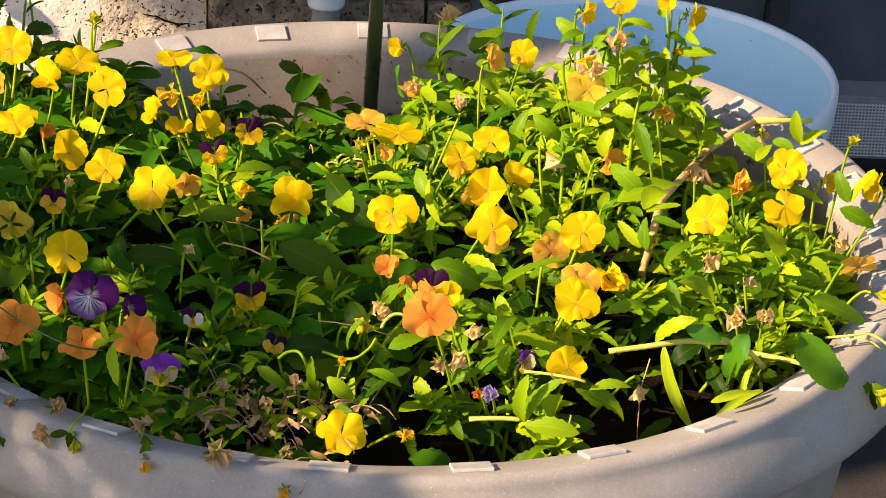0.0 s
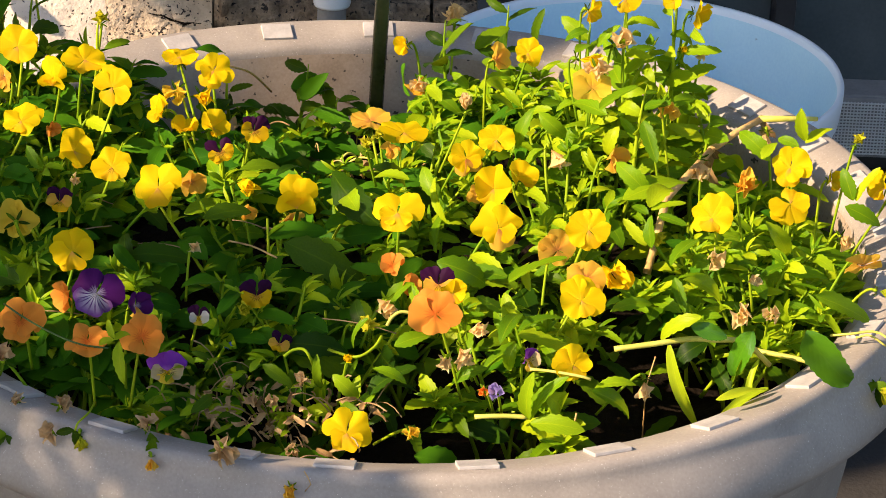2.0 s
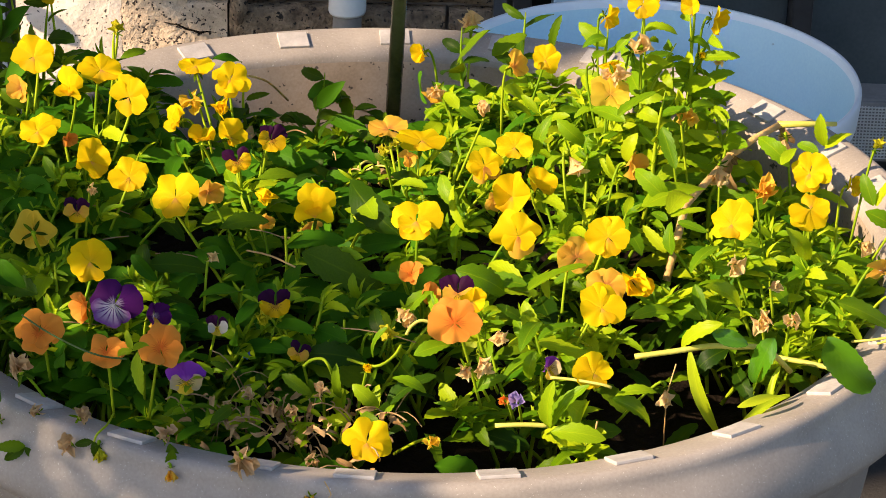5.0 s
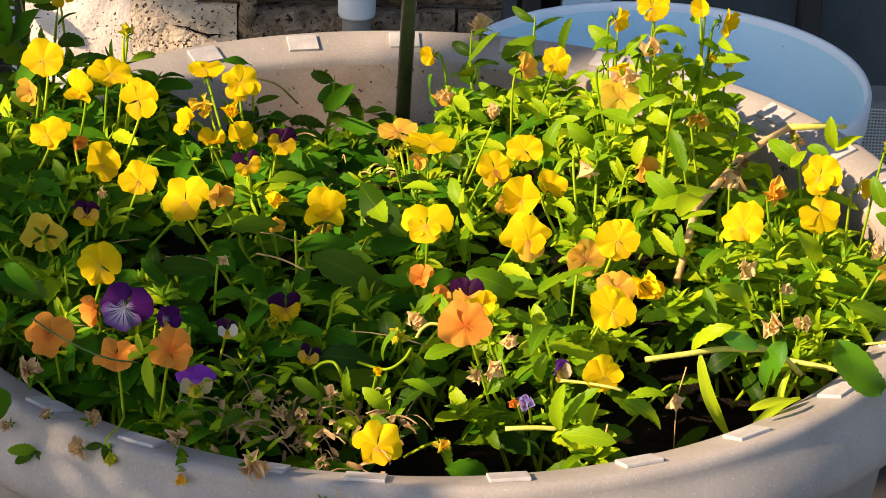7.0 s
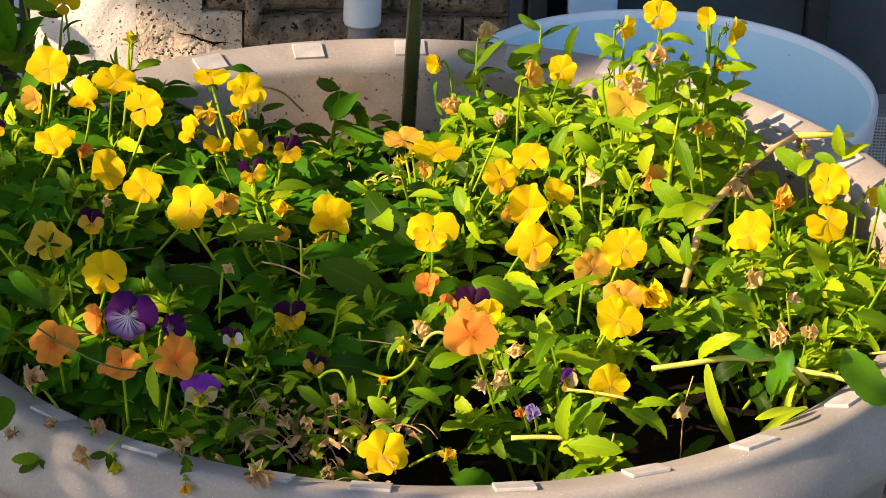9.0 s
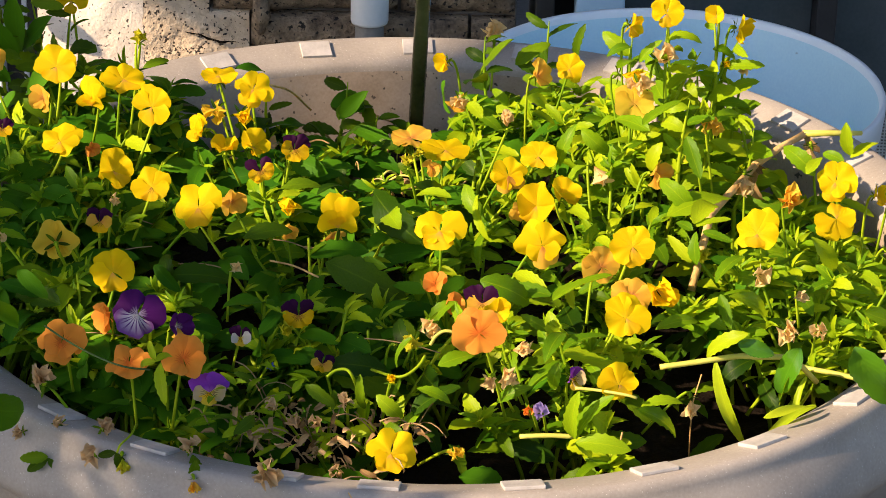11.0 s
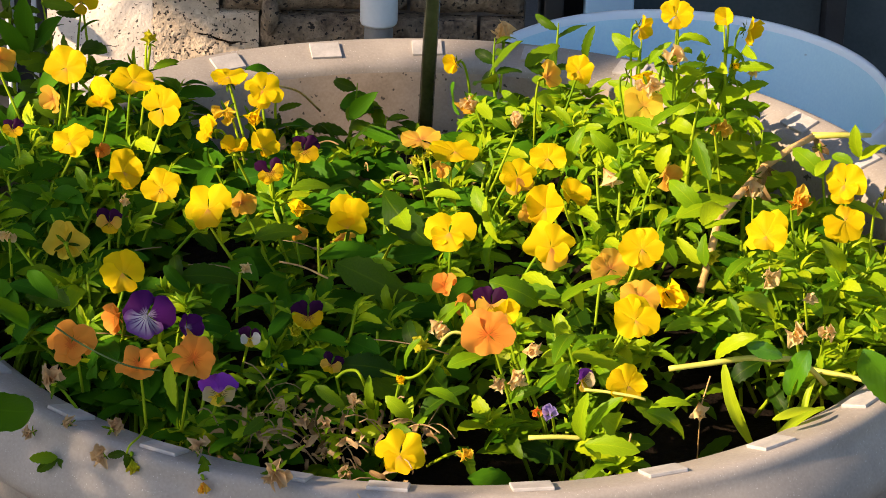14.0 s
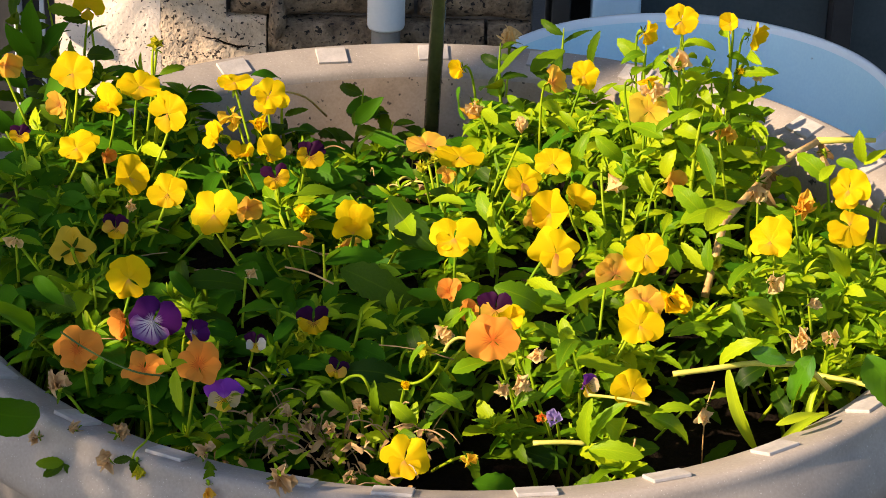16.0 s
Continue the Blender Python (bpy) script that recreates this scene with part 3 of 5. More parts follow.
# ---- plants ----
def top_of(x, y):
    """Height of the leaves' crown above the rim."""
    h = 0.046
    if x < -0.08 and y > -0.08:
        h = 0.055 if y < 0.06 else 0.024
    if x < -0.24 and y > -0.16:
        h = 0.060
    if -0.17 < x < 0.02 and y > 0.10:
        h = -0.018
    if x > 0.05 and y > 0.02:
        h = 0.055 if y < 0.12 else 0.030
    if math.hypot(x - 0.155, y - 0.06) < 0.085:
        h = 0.068
    if x > 0.18 and y > -0.09:
        h = 0.012
    if x > 0.20 and y > 0.04:
        h = 0.000
    if y < -0.24:
        h = 0.016
    if x > 0.1 and y < 0.0 and math.hypot(x, y) > 0.27:
        h = min(h, 0.042)
    if x < -0.02 and y < -0.25:
        h = -0.006 if x > -0.15 else 0.008
    return h


def leaf_set(shapes, mat, seed):
    return [mesh_from(blade(wd, teeth, arch, fold, shape, wave, seed + k, 13, 0.25 * (k % 3 - 1)), "leaf", M[mat]) for k, (wd, teeth, arch, fold, shape, wave) in enumerate(shapes)]


NARROW = [(0.165, 0.10, 0.9, 0.25, 0.85, 0.04), (0.13, 0.11, 1.2, 0.35, 0.90, 0.04), (0.20, 0.09, 0.7, 0.18, 0.85, 0.05), (0.125, 0.12, 0.8, 0.4, 0.80, 0.03), (0.17, 0.10, 1.6, 0.2, 0.85, 0.06), (0.145, 0.12, 0.4, 0.3, 0.75, 0.04)]
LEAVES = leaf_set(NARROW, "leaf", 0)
LIT_YOUNG = leaf_set(NARROW, "lit_tipleaf", 80)
OVATE = leaf_set([(0.20, 0.06, 0.5, 0.20, 0.86, 0.06), (0.22, 0.05, 0.8, 0.24, 0.90, 0.07), (0.18, 0.07, 0.3, 0.26, 0.85, 0.06), (0.22, 0.06, 1.1, 0.18, 0.88, 0.08), (0.16, 0.09, 0.8, 0.3, 0.85, 0.04), (0.18, 0.08, 0.5, 0.22, 0.82, 0.05)], "broadleaf", 90)
SLIM = [mesh_from(blade(0.080, 0.0, 0.6 + 0.3 * k, 0.3, 0.9, 0.01, 20 + k, 4), "leaflet", M["lit_tipleaf"]) for k in range(3)]
BROAD = [mesh_from(blade(0.175, 0.03, 0.30 + 0.25 * k, 0.30, 0.78, 0.08, 30 + k, 14), "broad_leaf", M["broadleaf"]) for k in range(3)]
ARCHED = mesh_from(blade(0.24, 0.05, 2.0, 0.15, 0.85, 0.05, 37, 14), "broad_leaf", M["broadleaf"])
GLOSSY = mesh_from(blade(0.20, 0.045, 0.45, 0.22, 0.80, 0.10, 31, 18), "glossy_leaf", M["glossleaf"])
DRY = [mesh_from(blade(0.16, 0.1, 2.6 - 0.6 * k, 0.7, 0.9, 0.16, 40 + k, 7, 1.2), "withered_leaf", M["dead"]) for k in range(4)]


def frame_of(way, up):
    """Turn that sends +y to way and +z near up."""
    y = Vector(way).normalized()
    x = y.cross(Vector(up))
    x = x.normalized() if x.length > 1e-3 else y.orthogonal().normalized()
    zz = x.cross(y)
    return Matrix((x, y, zz)).transposed().to_4x4()


FACING = (SUN_TO + Vector((0, -0.25, 0.3))).normalized()


def put_leaf(plant, data, at, way, size, up=(0, 0, 1), roll=0.0, name="leaf", label=""):
    m = Matrix.Translation(at) @ frame_of(way, up) @ Matrix.Rotation(roll, 4, "Y") @ Matrix.Diagonal((size, size, size, 1))
    return part(name, data, None, plant, label, m)


GAPS = [(0.14, -0.315, 0.030), (0.055, -0.335, 0.022), (0.205, -0.30, 0.05), (0.20, -0.25, 0.048), (0.20, -0.21, 0.035), (-0.02, 0.295, 0.04), (-0.09, 0.30, 0.05), (0.03, 0.30, 0.05)]
def in_gap(x, y):
    return any(math.hypot(x - a, y - b) < r for a, b, r in GAPS)


PLANTS = []
rnd = random.Random(5)
SPOTS = [(0.0, 0.0)] + [(0.135 * math.cos(a), 0.135 * math.sin(a)) for a in [0.3 + k * 2 * math.pi / 7 for k in range(7)]] \
    + [(0.255 * math.cos(a), 0.255 * math.sin(a)) for a in [0.1 + k * 2 * math.pi / 14 for k in range(14)]] \
    + [(0.305 * math.cos(radians(a)), 0.305 * math.sin(radians(a))) for a in (-44, -30, -16, -2, 12, 146, 162, 178, 194, 210, 226, 240)]
for sx, sy in SPOTS:
    sx, sy = sx + rnd.uniform(-0.02, 0.02), sy + rnd.uniform(-0.02, 0.02)
    if in_gap(sx, sy):
        continue
    PLANTS.append(thing("pansy_plant", (sx, sy, RIM - 0.078), "leafy green pansy plant in flower, growing in the planter", "plant", "pansies in the planter"))


# ---- flowers ----
PETALS = {}
def petals_of(mat_key, role):
    key = (mat_key, role)
    if key not in PETALS:
        sp, ln, cup, ruf, notch = {"upper": (54, 0.53, -0.04, 0.03, 0.0), "ear": (37, 0.50, -0.03, 0.02, 0.0), "side": (57, 0.51, 0.02, 0.035, 0.04), "lip": (53, 0.46, -0.01, 0.035, 0.08), "broadlip": (64, 0.50, -0.05, 0.045, 0.12),
                                   "wilt": (34, 0.62, 0.24, 0.15, 0.0)}[role]
        PETALS[key] = [mesh_from(petal_mesh(sp * (0.86 + 0.08 * (k % 4)), ln * (1.06 - 0.06 * (k % 3)), cup + 0.03 * (k % 3 - 1), ruf * (0.6 + 0.45 * (k % 4)), 7 * k + len(PETALS), notch * (k % 2 + 0.5)), "petal", P[mat_key]) for k in range(6)]
    return PETALS[key]


KINDS = {  # upper, side, lip
    "yellow": ("yellow", "yellow", "yellow_low"), "face": ("yellow", "yellow", "face_low"), "worn": ("yellow", "yellow", "amber"), "amber": ("amber", "amber", "amber"), "pale": ("pale", "pale", "pale"),
    "cream": ("cream", "cream", "cream"), "orange": ("orange", "orange", "orange"), "viola": ("plum", "face_low", "face_low"), "dusk": ("plum", "amber", "face_low"),
    "violawhite": ("plum", "white", "lemon"), "duskviola": ("duskpurple", "duskpurple", "amber"), "purplewhite": ("duskpurple", "streak", "streak"), "purple": ("purple", "creamlined", "lemon"), "lavender": ("lavender", "lavender", "lavender"),
    "green": ("green", "green", "green"), "blue": ("blue", "blue", "blue"), "dry": ("dry", "dry", "dry")}
LABELS = {"yellow": "bright yellow pansy flower", "face": "yellow pansy flower with dark lines", "worn": "yellow pansy flower with a faded lip", "amber": "faded golden pansy flower", "pale": "pale yellow pansy flower",
          "cream": "withered cream flower", "orange": "soft orange pansy flower", "viola": "viola with plum upper petals and yellow face", "dusk": "viola with dark plum and yellow petals",
          "violawhite": "small viola with plum and white petals", "purplewhite": "purple pansy streaked with white", "duskviola": "small dark purple viola", "purple": "purple viola with a yellow lined face", "lavender": "wilted lavender flower",
          "green": "closed green and yellow bud", "blue": "small faded blue flower", "dry": "dry brown fallen flower"}
cup_bm = bmesh.new()
bmesh.ops.create_uvsphere(cup_bm, u_segments=8, v_segments=6, radius=0.07)
for v in cup_bm.verts:
    v.co.z = v.co.z * 1.5 - 0.17
CUP = mesh_from(cup_bm, "flower", M["stem"])
SEPAL = mesh_from(blade(0.11, 0, 0.5, 0.2, 0.9, 0, 60, 5), "sepal", M["leaf"])
fr = random.Random(9)
FACES = []
BORNE = {}


def nearest(x, y):
    return min(PLANTS, key=lambda q: (q.location.x - x) ** 2 + (q.location.y - y) ** 2)


def bloom(kind, style, x, y, z, az, el, spin, size):
    """One flower at its place; az, el: the way that it faces (0 towards -y, el up), spin: its turn in its own plane."""
    kind = "dry" if kind == "cream" and y < -0.28 and x < 0.0 else kind
    at = Vector((x, y, z))
    plant = min(PLANTS, key=lambda q: (q.location.x - x) ** 2 + (q.location.y - y) ** 2)
    a, e = radians(az + fr.uniform(-9, 9)), radians(el + fr.uniform(-9, 9))
    face = Vector((math.sin(a) * math.cos(e), -math.cos(a) * math.cos(e), math.sin(e)))
    up = Vector((0, 0, 1)) if abs(face.z) < 0.9 else Vector((0, 1, 0))
    xx = up.cross(face).normalized()
    base = Matrix.Translation(at) @ Matrix((xx, face.cross(xx), face)).transposed().to_4x4() @ Matrix.Rotation(radians(spin + fr.uniform(-7, 7)), 4, "Z")
    size *= 1.12 if kind == "cream" else 1.0
    s = size * (0.95 if style in ("open", "heart", "tall", "butterfly", "dome") else 1.06)
    base = base @ Matrix.Diagonal((s * fr.uniform(0.98, 1.10), s * fr.uniform(0.90, 1.0), s, 1)) if style == "open" else base @ Matrix.Diagonal((s, s, s, 1))
    FACES.append((at, face, size))
    BORNE.setdefault(plant.name, []).append(kind)
    head = part("flower", CUP, None, plant, LABELS[kind], base)
    upper, side, lip = KINDS[kind]
    def add(key, role, turn, tilt, dz, grow=1.0):
        m = base @ Matrix.Translation((0, 0, dz)) @ Matrix.Rotation(radians(turn), 4, "Z") @ Matrix.Rotation(radians(tilt), 4, "X") @ Matrix.Diagonal((grow, grow, grow, 1))
        grow *= fr.uniform(0.88, 1.1)
        m = m @ Matrix.Diagonal((fr.uniform(0.9, 1.12), 1, 1, 1))
        part("petal", fr.choice(petals_of(key, role)), None, head, "", m)
    j = lambda w: fr.uniform(-w, w)
    if style == "open":
        lean = j(5)
        fold = fr.choice((0, 0, 0, 6, 12, -6))
        small = kind in ("viola", "dusk", "violawhite", "purple")
        ears, low = (1.05, 0.82) if small else (1.02, 1.0)
        apart = 36 if small else 32
        top = "ear" if small and kind != "purple" else "upper"
        add(upper, top, apart + j(8), -3 + fold + j(4), -0.013, ears)
        add(upper, top, -apart + j(8), -3 + fold + j(4), -0.008, ears)
        add(side, "side", 95 + j(14), 1 + lean + j(5), 0.0, low)
        add(side, "side", -95 + j(14), 1 - lean + j(5), 0.004, low)
        add(lip, "broadlip" if (small and kind != "purple") or fr.random() < 0.2 else "lip", 180 + j(10), j(5), 0.008, low)
    elif style == "heart":
        add(upper, "broadlip", 52 + j(5), -4 + j(6), -0.03, 1.10)
        add(upper, "broadlip", -52 + j(5), 2 + j(6), -0.02, 1.10)
        add(side, "side", 125 + j(8), 8 + j(6), 0.0, 0.72)
        add(side, "side", -125 + j(8), 8 + j(6), 0.006, 0.72)
        add(lip, "broadlip", 180 + j(8), 6 + j(8), 0.018, 0.92)
    elif style == "dome":
        add(upper, "upper", 17 + j(5), -4 + j(4), -0.012, 1.04)
        add(upper, "upper", -15 + j(5), -4 + j(4), -0.008, 1.04)
        add(side, "broadlip", 99 + j(6), 3 + j(5), 0.0, 0.98)
        add(side, "broadlip", -99 + j(6), 3 + j(5), 0.004, 0.98)
        add(lip, "lip", 180 + j(8), 8 + j(6), 0.010, 0.80)
    elif style == "butterfly":
        add(upper, "broadlip", 58, -6, -0.03, 1.12)
        add(upper, "broadlip", -58, 4, -0.02, 1.08)
        add(side, "lip", 146, 16, 0.0, 1.0)
        add(side, "lip", -150, -12, 0.006, 1.05)
        add(lip, "lip", 176, 26, 0.018, 1.08)
    elif style == "tall":
        add(upper, "ear", 17 + j(3), -4 + j(4), -0.03, 1.68)
        add(upper, "ear", -19 + j(3), 3 + j(4), -0.02, 1.58)
        add(side, "side", 52 + j(6), 14 + j(6), 0.0, 0.95)
        add(side, "side", -52 + j(6), 14 + j(6), 0.006, 0.9)
        add(lip, "lip", 10 + j(8), 34 + j(6), 0.018, 0.8)
    elif style == "side":
        for turn, key, role in ((40, upper, "upper"), (-40, upper, "upper"), (105, side, "side"), (-105, side, "side"), (180, lip, "lip")):
            add(key, role, turn + j(8), 38 + j(14), 0.0, 1.1)
    elif style == "bud":
        for turn in (0, 75, 150, 220, 290):
            add(side, "wilt", turn + j(10), 66 + j(8), 0.0, 1.0)
    else:
        for turn in (20, -50, 100, -115, 180):
            add(side if fr.random() < 0.6 else lip, "wilt", turn + j(22), 54 + j(26), 0.0, 0.85)
    for k in range(5):
        m = base @ Matrix.Translation((0, 0, -0.12)) @ Matrix.Rotation(radians(72 * k + 30), 4, "Z") @ Matrix.Rotation(radians(-40 if style == "open" else 10), 4, "X") @ Matrix.Diagonal((0.34, 0.34, 0.34, 1))
        part("sepal", SEPAL, None, head, "", m)
    # stalk: bows out of the leaves into the flower's back
    back = at - face * size * 0.18
    foot = Vector((x, y, 0)).lerp(Vector((plant.location.x, plant.location.y, 0)), 0.35)
    foot.z = min(z - 0.03, RIM + top_of(foot.x, foot.y) - 0.02)
    bow = Vector((back.x, back.y, z + 0.004)) - face * size * 0.45
    part("flower_stalk", tube(bend(foot, bow, back, 8), [0.0010] * 8, 6), M["stem"], plant)


bloom("yellow", "open", -0.279, 0.086, 0.705, -10, 30, 0, 0.0327)
bloom("yellow", "open", -0.227, 0.065, 0.705, 25, 60, 10, 0.0312)
bloom("yellow", "tall", -0.247, 0.041, 0.693, -30, 10, 0, 0.0255)
bloom("amber", "side", -0.285, 0.060, 0.690, -30, 0, 0, 0.0190)
bloom("yellow", "open", -0.202, 0.026, 0.700, -15, 5, -12, 0.0325)
bloom("yellow", "open", -0.158, 0.078, 0.705, -5, 70, 0, 0.0301)
bloom("yellow", "heart", -0.131, 0.053, 0.705, 20, 45, -20, 0.0310)
bloom("pale", "wilt", -0.157, 0.035, 0.695, 0, 20, 0, 0.0255)
bloom("yellow", "side", -0.164, 0.011, 0.690, -50, 10, 40, 0.0203)
bloom("yellow", "wilt", -0.138, 0.029, 0.695, 20, 10, 0, 0.0225)
bloom("yellow", "dome", -0.262, -0.018, 0.690, -10, 55, 0, 0.0325)
bloom("yellow", "side", -0.222, -0.044, 0.680, 30, 30, 30, 0.0254)
bloom("face", "open", -0.192, -0.069, 0.680, -5, 30, 0, 0.0283)
bloom("yellow", "heart", -0.157, -0.101, 0.680, -12, 38, 18, 0.0372)
bloom("yellow", "side", -0.148, 0.008, 0.675, -20, 75, 0, 0.0212)
bloom("yellow", "side", -0.128, 0.006, 0.680, 60, 40, 0, 0.0212)
bloom("viola", "open", -0.098, 0.002, 0.680, 10, 20, -8, 0.0252)
bloom("viola", "open", -0.119, -0.038, 0.680, 5, 20, 8, 0.0231)
bloom("yellow", "tall", -0.061, -0.104, 0.669, -14, 22, 0, 0.0320)
bloom("dusk", "open", -0.225, -0.097, 0.665, 5, 25, 0, 0.0225)
bloom("pale", "heart", -0.248, -0.141, 0.670, 175, -10, 0, 0.0296)
bloom("yellow", "open", -0.204, -0.194, 0.675, -5, 30, 0, 0.0325)
bloom("purplewhite", "butterfly", -0.183, -0.240, 0.668, 5, 30, -14, 0.0345)
bloom("duskviola", "side", -0.157, -0.250, 0.665, 50, 20, 0, 0.0180)
bloom("orange", "side", -0.202, -0.230, 0.660, -50, 20, 0, 0.0204)
bloom("orange", "heart", -0.228, -0.267, 0.660, -5, 35, -8, 0.0350)
bloom("orange", "heart", -0.184, -0.280, 0.655, -5, 60, 0, 0.0292)
bloom("orange", "dome", -0.150, -0.280, 0.658, 15, 40, -15, 0.0330)
bloom("viola", "open", -0.082, -0.210, 0.655, 8, 22, 0, 0.0236)
bloom("violawhite", "open", -0.118, -0.233, 0.650, 5, 15, 0, 0.0168)
bloom("dusk", "open", -0.065, -0.247, 0.640, 10, 20, -15, 0.0174)
bloom("purple", "open", -0.133, -0.289, 0.640, -5, 30, 0, 0.0277)
bloom("yellow", "heart", 0.008, -0.149, 0.690, -5, 40, -6, 0.0370)
bloom("yellow", "open", 0.077, 0.003, 0.680, -5, 35, 0, 0.0261)
bloom("amber", "open", -0.015, 0.052, 0.670, -10, 75, 0, 0.0325)
bloom("yellow", "open", 0.010, 0.033, 0.670, 15, 78, 10, 0.0347)
bloom("worn", "heart", 0.055, -0.037, 0.682, 0, 12, 10, 0.0290)
bloom("amber", "tall", 0.064, -0.054, 0.668, 20, 0, 170, 0.0180)
bloom("yellow", "side", 0.074, -0.076, 0.677, -30, 45, 0, 0.0290)
bloom("yellow", "side", 0.092, -0.060, 0.677, 60, 50, 20, 0.0240)
bloom("worn", "heart", 0.076, -0.150, 0.682, 5, 12, 6, 0.0349)
bloom("yellow", "open", 0.136, -0.154, 0.685, -8, 30, 10, 0.0310)
bloom("amber", "open", 0.116, -0.156, 0.670, 15, 20, 0, 0.0280)
bloom("yellow", "wilt", 0.150, -0.186, 0.670, 10, 15, 0, 0.0321)
bloom("yellow", "dome", 0.128, -0.239, 0.675, 0, 35, 5, 0.0334)
bloom("amber", "open", 0.134, -0.196, 0.670, 0, 45, 0, 0.0260)
bloom("yellow", "dome", 0.221, -0.128, 0.685, -15, 45, 0, 0.0344)
bloom("amber", "wilt", 0.247, -0.060, 0.680, 10, 20, 0, 0.0253)
bloom("yellow", "heart", 0.284, -0.039, 0.685, -10, 20, 0, 0.0336)
bloom("yellow", "open", 0.279, -0.090, 0.680, 5, 40, 180, 0.0289)
bloom("yellow", "side", 0.316, -0.027, 0.670, 60, 20, 0, 0.0161)
bloom("yellow", "side", 0.351, -0.045, 0.675, -60, 20, 0, 0.0232)
bloom("amber", "open", 0.322, -0.153, 0.665, 10, -35, 0, 0.0281)
bloom("orange", "open", 0.034, -0.295, 0.690, -5, 30, 0, 0.0322)
bloom("yellow", "side", 0.045, -0.255, 0.685, 20, 25, 0, 0.0158)
bloom("dusk", "open", 0.036, -0.238, 0.682, 0, 40, 0, 0.0253)
bloom("orange", "side", 0.006, -0.169, 0.660, -20, 40, 0, 0.0158)
bloom("orange", "side", 0.017, -0.189, 0.655, 30, 40, 0, 0.0157)
bloom("yellow", "bud", -0.020, -0.287, 0.650, 0, 40, 0, 0.0121)
bloom("yellow", "heart", -0.018, -0.342, 0.630, 0, 22, -14, 0.0318)
bloom("pale", "wilt", 0.021, -0.334, 0.628, 10, 30, 0, 0.0160)
bloom("yellow", "open", 0.122, -0.291, 0.655, 20, 10, 30, 0.0262)
bloom("purple", "side", 0.094, -0.275, 0.650, 40, 20, 0, 0.0150)
bloom("lavender", "wilt", 0.074, -0.303, 0.640, 0, 40, 0, 0.0163)
bloom("yellow", "dome", 0.103, 0.149, 0.690, -5, 35, 0, 0.0251)
bloom("amber", "side", 0.078, 0.133, 0.690, 45, 20, 0, 0.0207)
bloom("yellow", "side", 0.009, 0.207, 0.670, -40, 0, 0, 0.0169)
bloom("amber", "wilt", 0.021, 0.141, 0.665, 0, 0, 0, 0.0234)
bloom("pale", "open", 0.147, 0.051, 0.703, 0, 40, 0, 0.0310)
bloom("amber", "wilt", 0.199, 0.031, 0.700, 20, -10, 0, 0.0222)
bloom("amber", "side", 0.158, -0.024, 0.680, 40, 10, 0, 0.0217)
bloom("orange", "side", -0.244, 0.005, 0.675, 40, 10, 0, 0.0122)
bloom("amber", "side", -0.098, -0.079, 0.655, 20, -10, 0, 0.0150)
bloom("amber", "side", -0.068, -0.079, 0.650, 30, -20, 0, 0.0173)
bloom("amber", "side", -0.138, -0.057, 0.665, 30, 0, 0, 0.0190)
bloom("yellow", "bud", -0.105, -0.067, 0.670, 60, 0, 0, 0.0197)
bloom("amber", "side", 0.001, 0.012, 0.665, 0, -10, 0, 0.0139)
bloom("cream", "wilt", 0.221, -0.149, 0.665, 0, 0, 0, 0.0167)
bloom("cream", "wilt", 0.247, -0.162, 0.660, 10, -10, 0, 0.0136)
bloom("cream", "wilt", 0.003, -0.213, 0.655, 0, 10, 0, 0.0199)
bloom("cream", "wilt", 0.042, -0.279, 0.650, 0, 0, 0, 0.0164)
bloom("cream", "bud", 0.054, 0.020, 0.695, 0, 80, 0, 0.0164)
bloom("cream", "bud", 0.116, -0.011, 0.680, 40, -30, 0, 0.0178)
bloom("cream", "wilt", 0.315, -0.099, 0.660, 20, -10, 0, 0.0156)
bloom("amber", "side", -0.329, 0.085, 0.710, 40, 20, 0, 0.0218)
bloom("viola", "open", -0.306, 0.001, 0.690, 10, 20, 0, 0.0178)
bloom("cream", "wilt", -0.289, -0.130, 0.670, 0, 10, 0, 0.0138)
bloom("cream", "wilt", -0.238, -0.282, 0.640, 0, 50, 0, 0.0275)
bloom("yellow", "bud", 0.138, 0.077, 0.715, 70, 10, 0, 0.0242)
bloom("yellow", "side", 0.144, 0.100, 0.745, 50, 0, 0, 0.0193)
bloom("yellow", "open", 0.172, 0.120, 0.748, -5, 20, 0, 0.0254)
bloom("yellow", "side", 0.209, 0.120, 0.747, -40, 20, 0, 0.0161)
bloom("yellow", "side", 0.227, 0.130, 0.734, 70, 5, 0, 0.0230)
bloom("yellow", "bud", 0.219, 0.130, 0.704, 0, 30, 0, 0.0103)
bloom("cream", "wilt", 0.234, 0.130, 0.703, 0, 20, 0, 0.0137)
bloom("yellow", "open", -0.280, 0.180, 0.722, 0, 30, 0, 0.0244)
bloom("green", "bud", -0.016, -0.023, 0.680, 0, 70, 0, 0.0137)
bloom("green", "bud", 0.335, -0.004, 0.690, 20, 60, 0, 0.0122)
bloom("green", "bud", -0.016, -0.236, 0.650, 60, 20, 0, 0.0168)
bloom("green", "bud", 0.334, -0.160, 0.650, 70, 0, 0, 0.0175)
bloom("green", "bud", 0.330, -0.215, 0.606, 30, -10, 0, 0.0202)
bloom("green", "wilt", -0.091, -0.215, 0.650, 10, 0, 0, 0.0147)
bloom("green", "bud", -0.182, -0.341, 0.621, 20, -60, 0, 0.0118)
bloom("green", "bud", -0.008, 0.024, 0.670, 0, 40, 0, 0.0123)
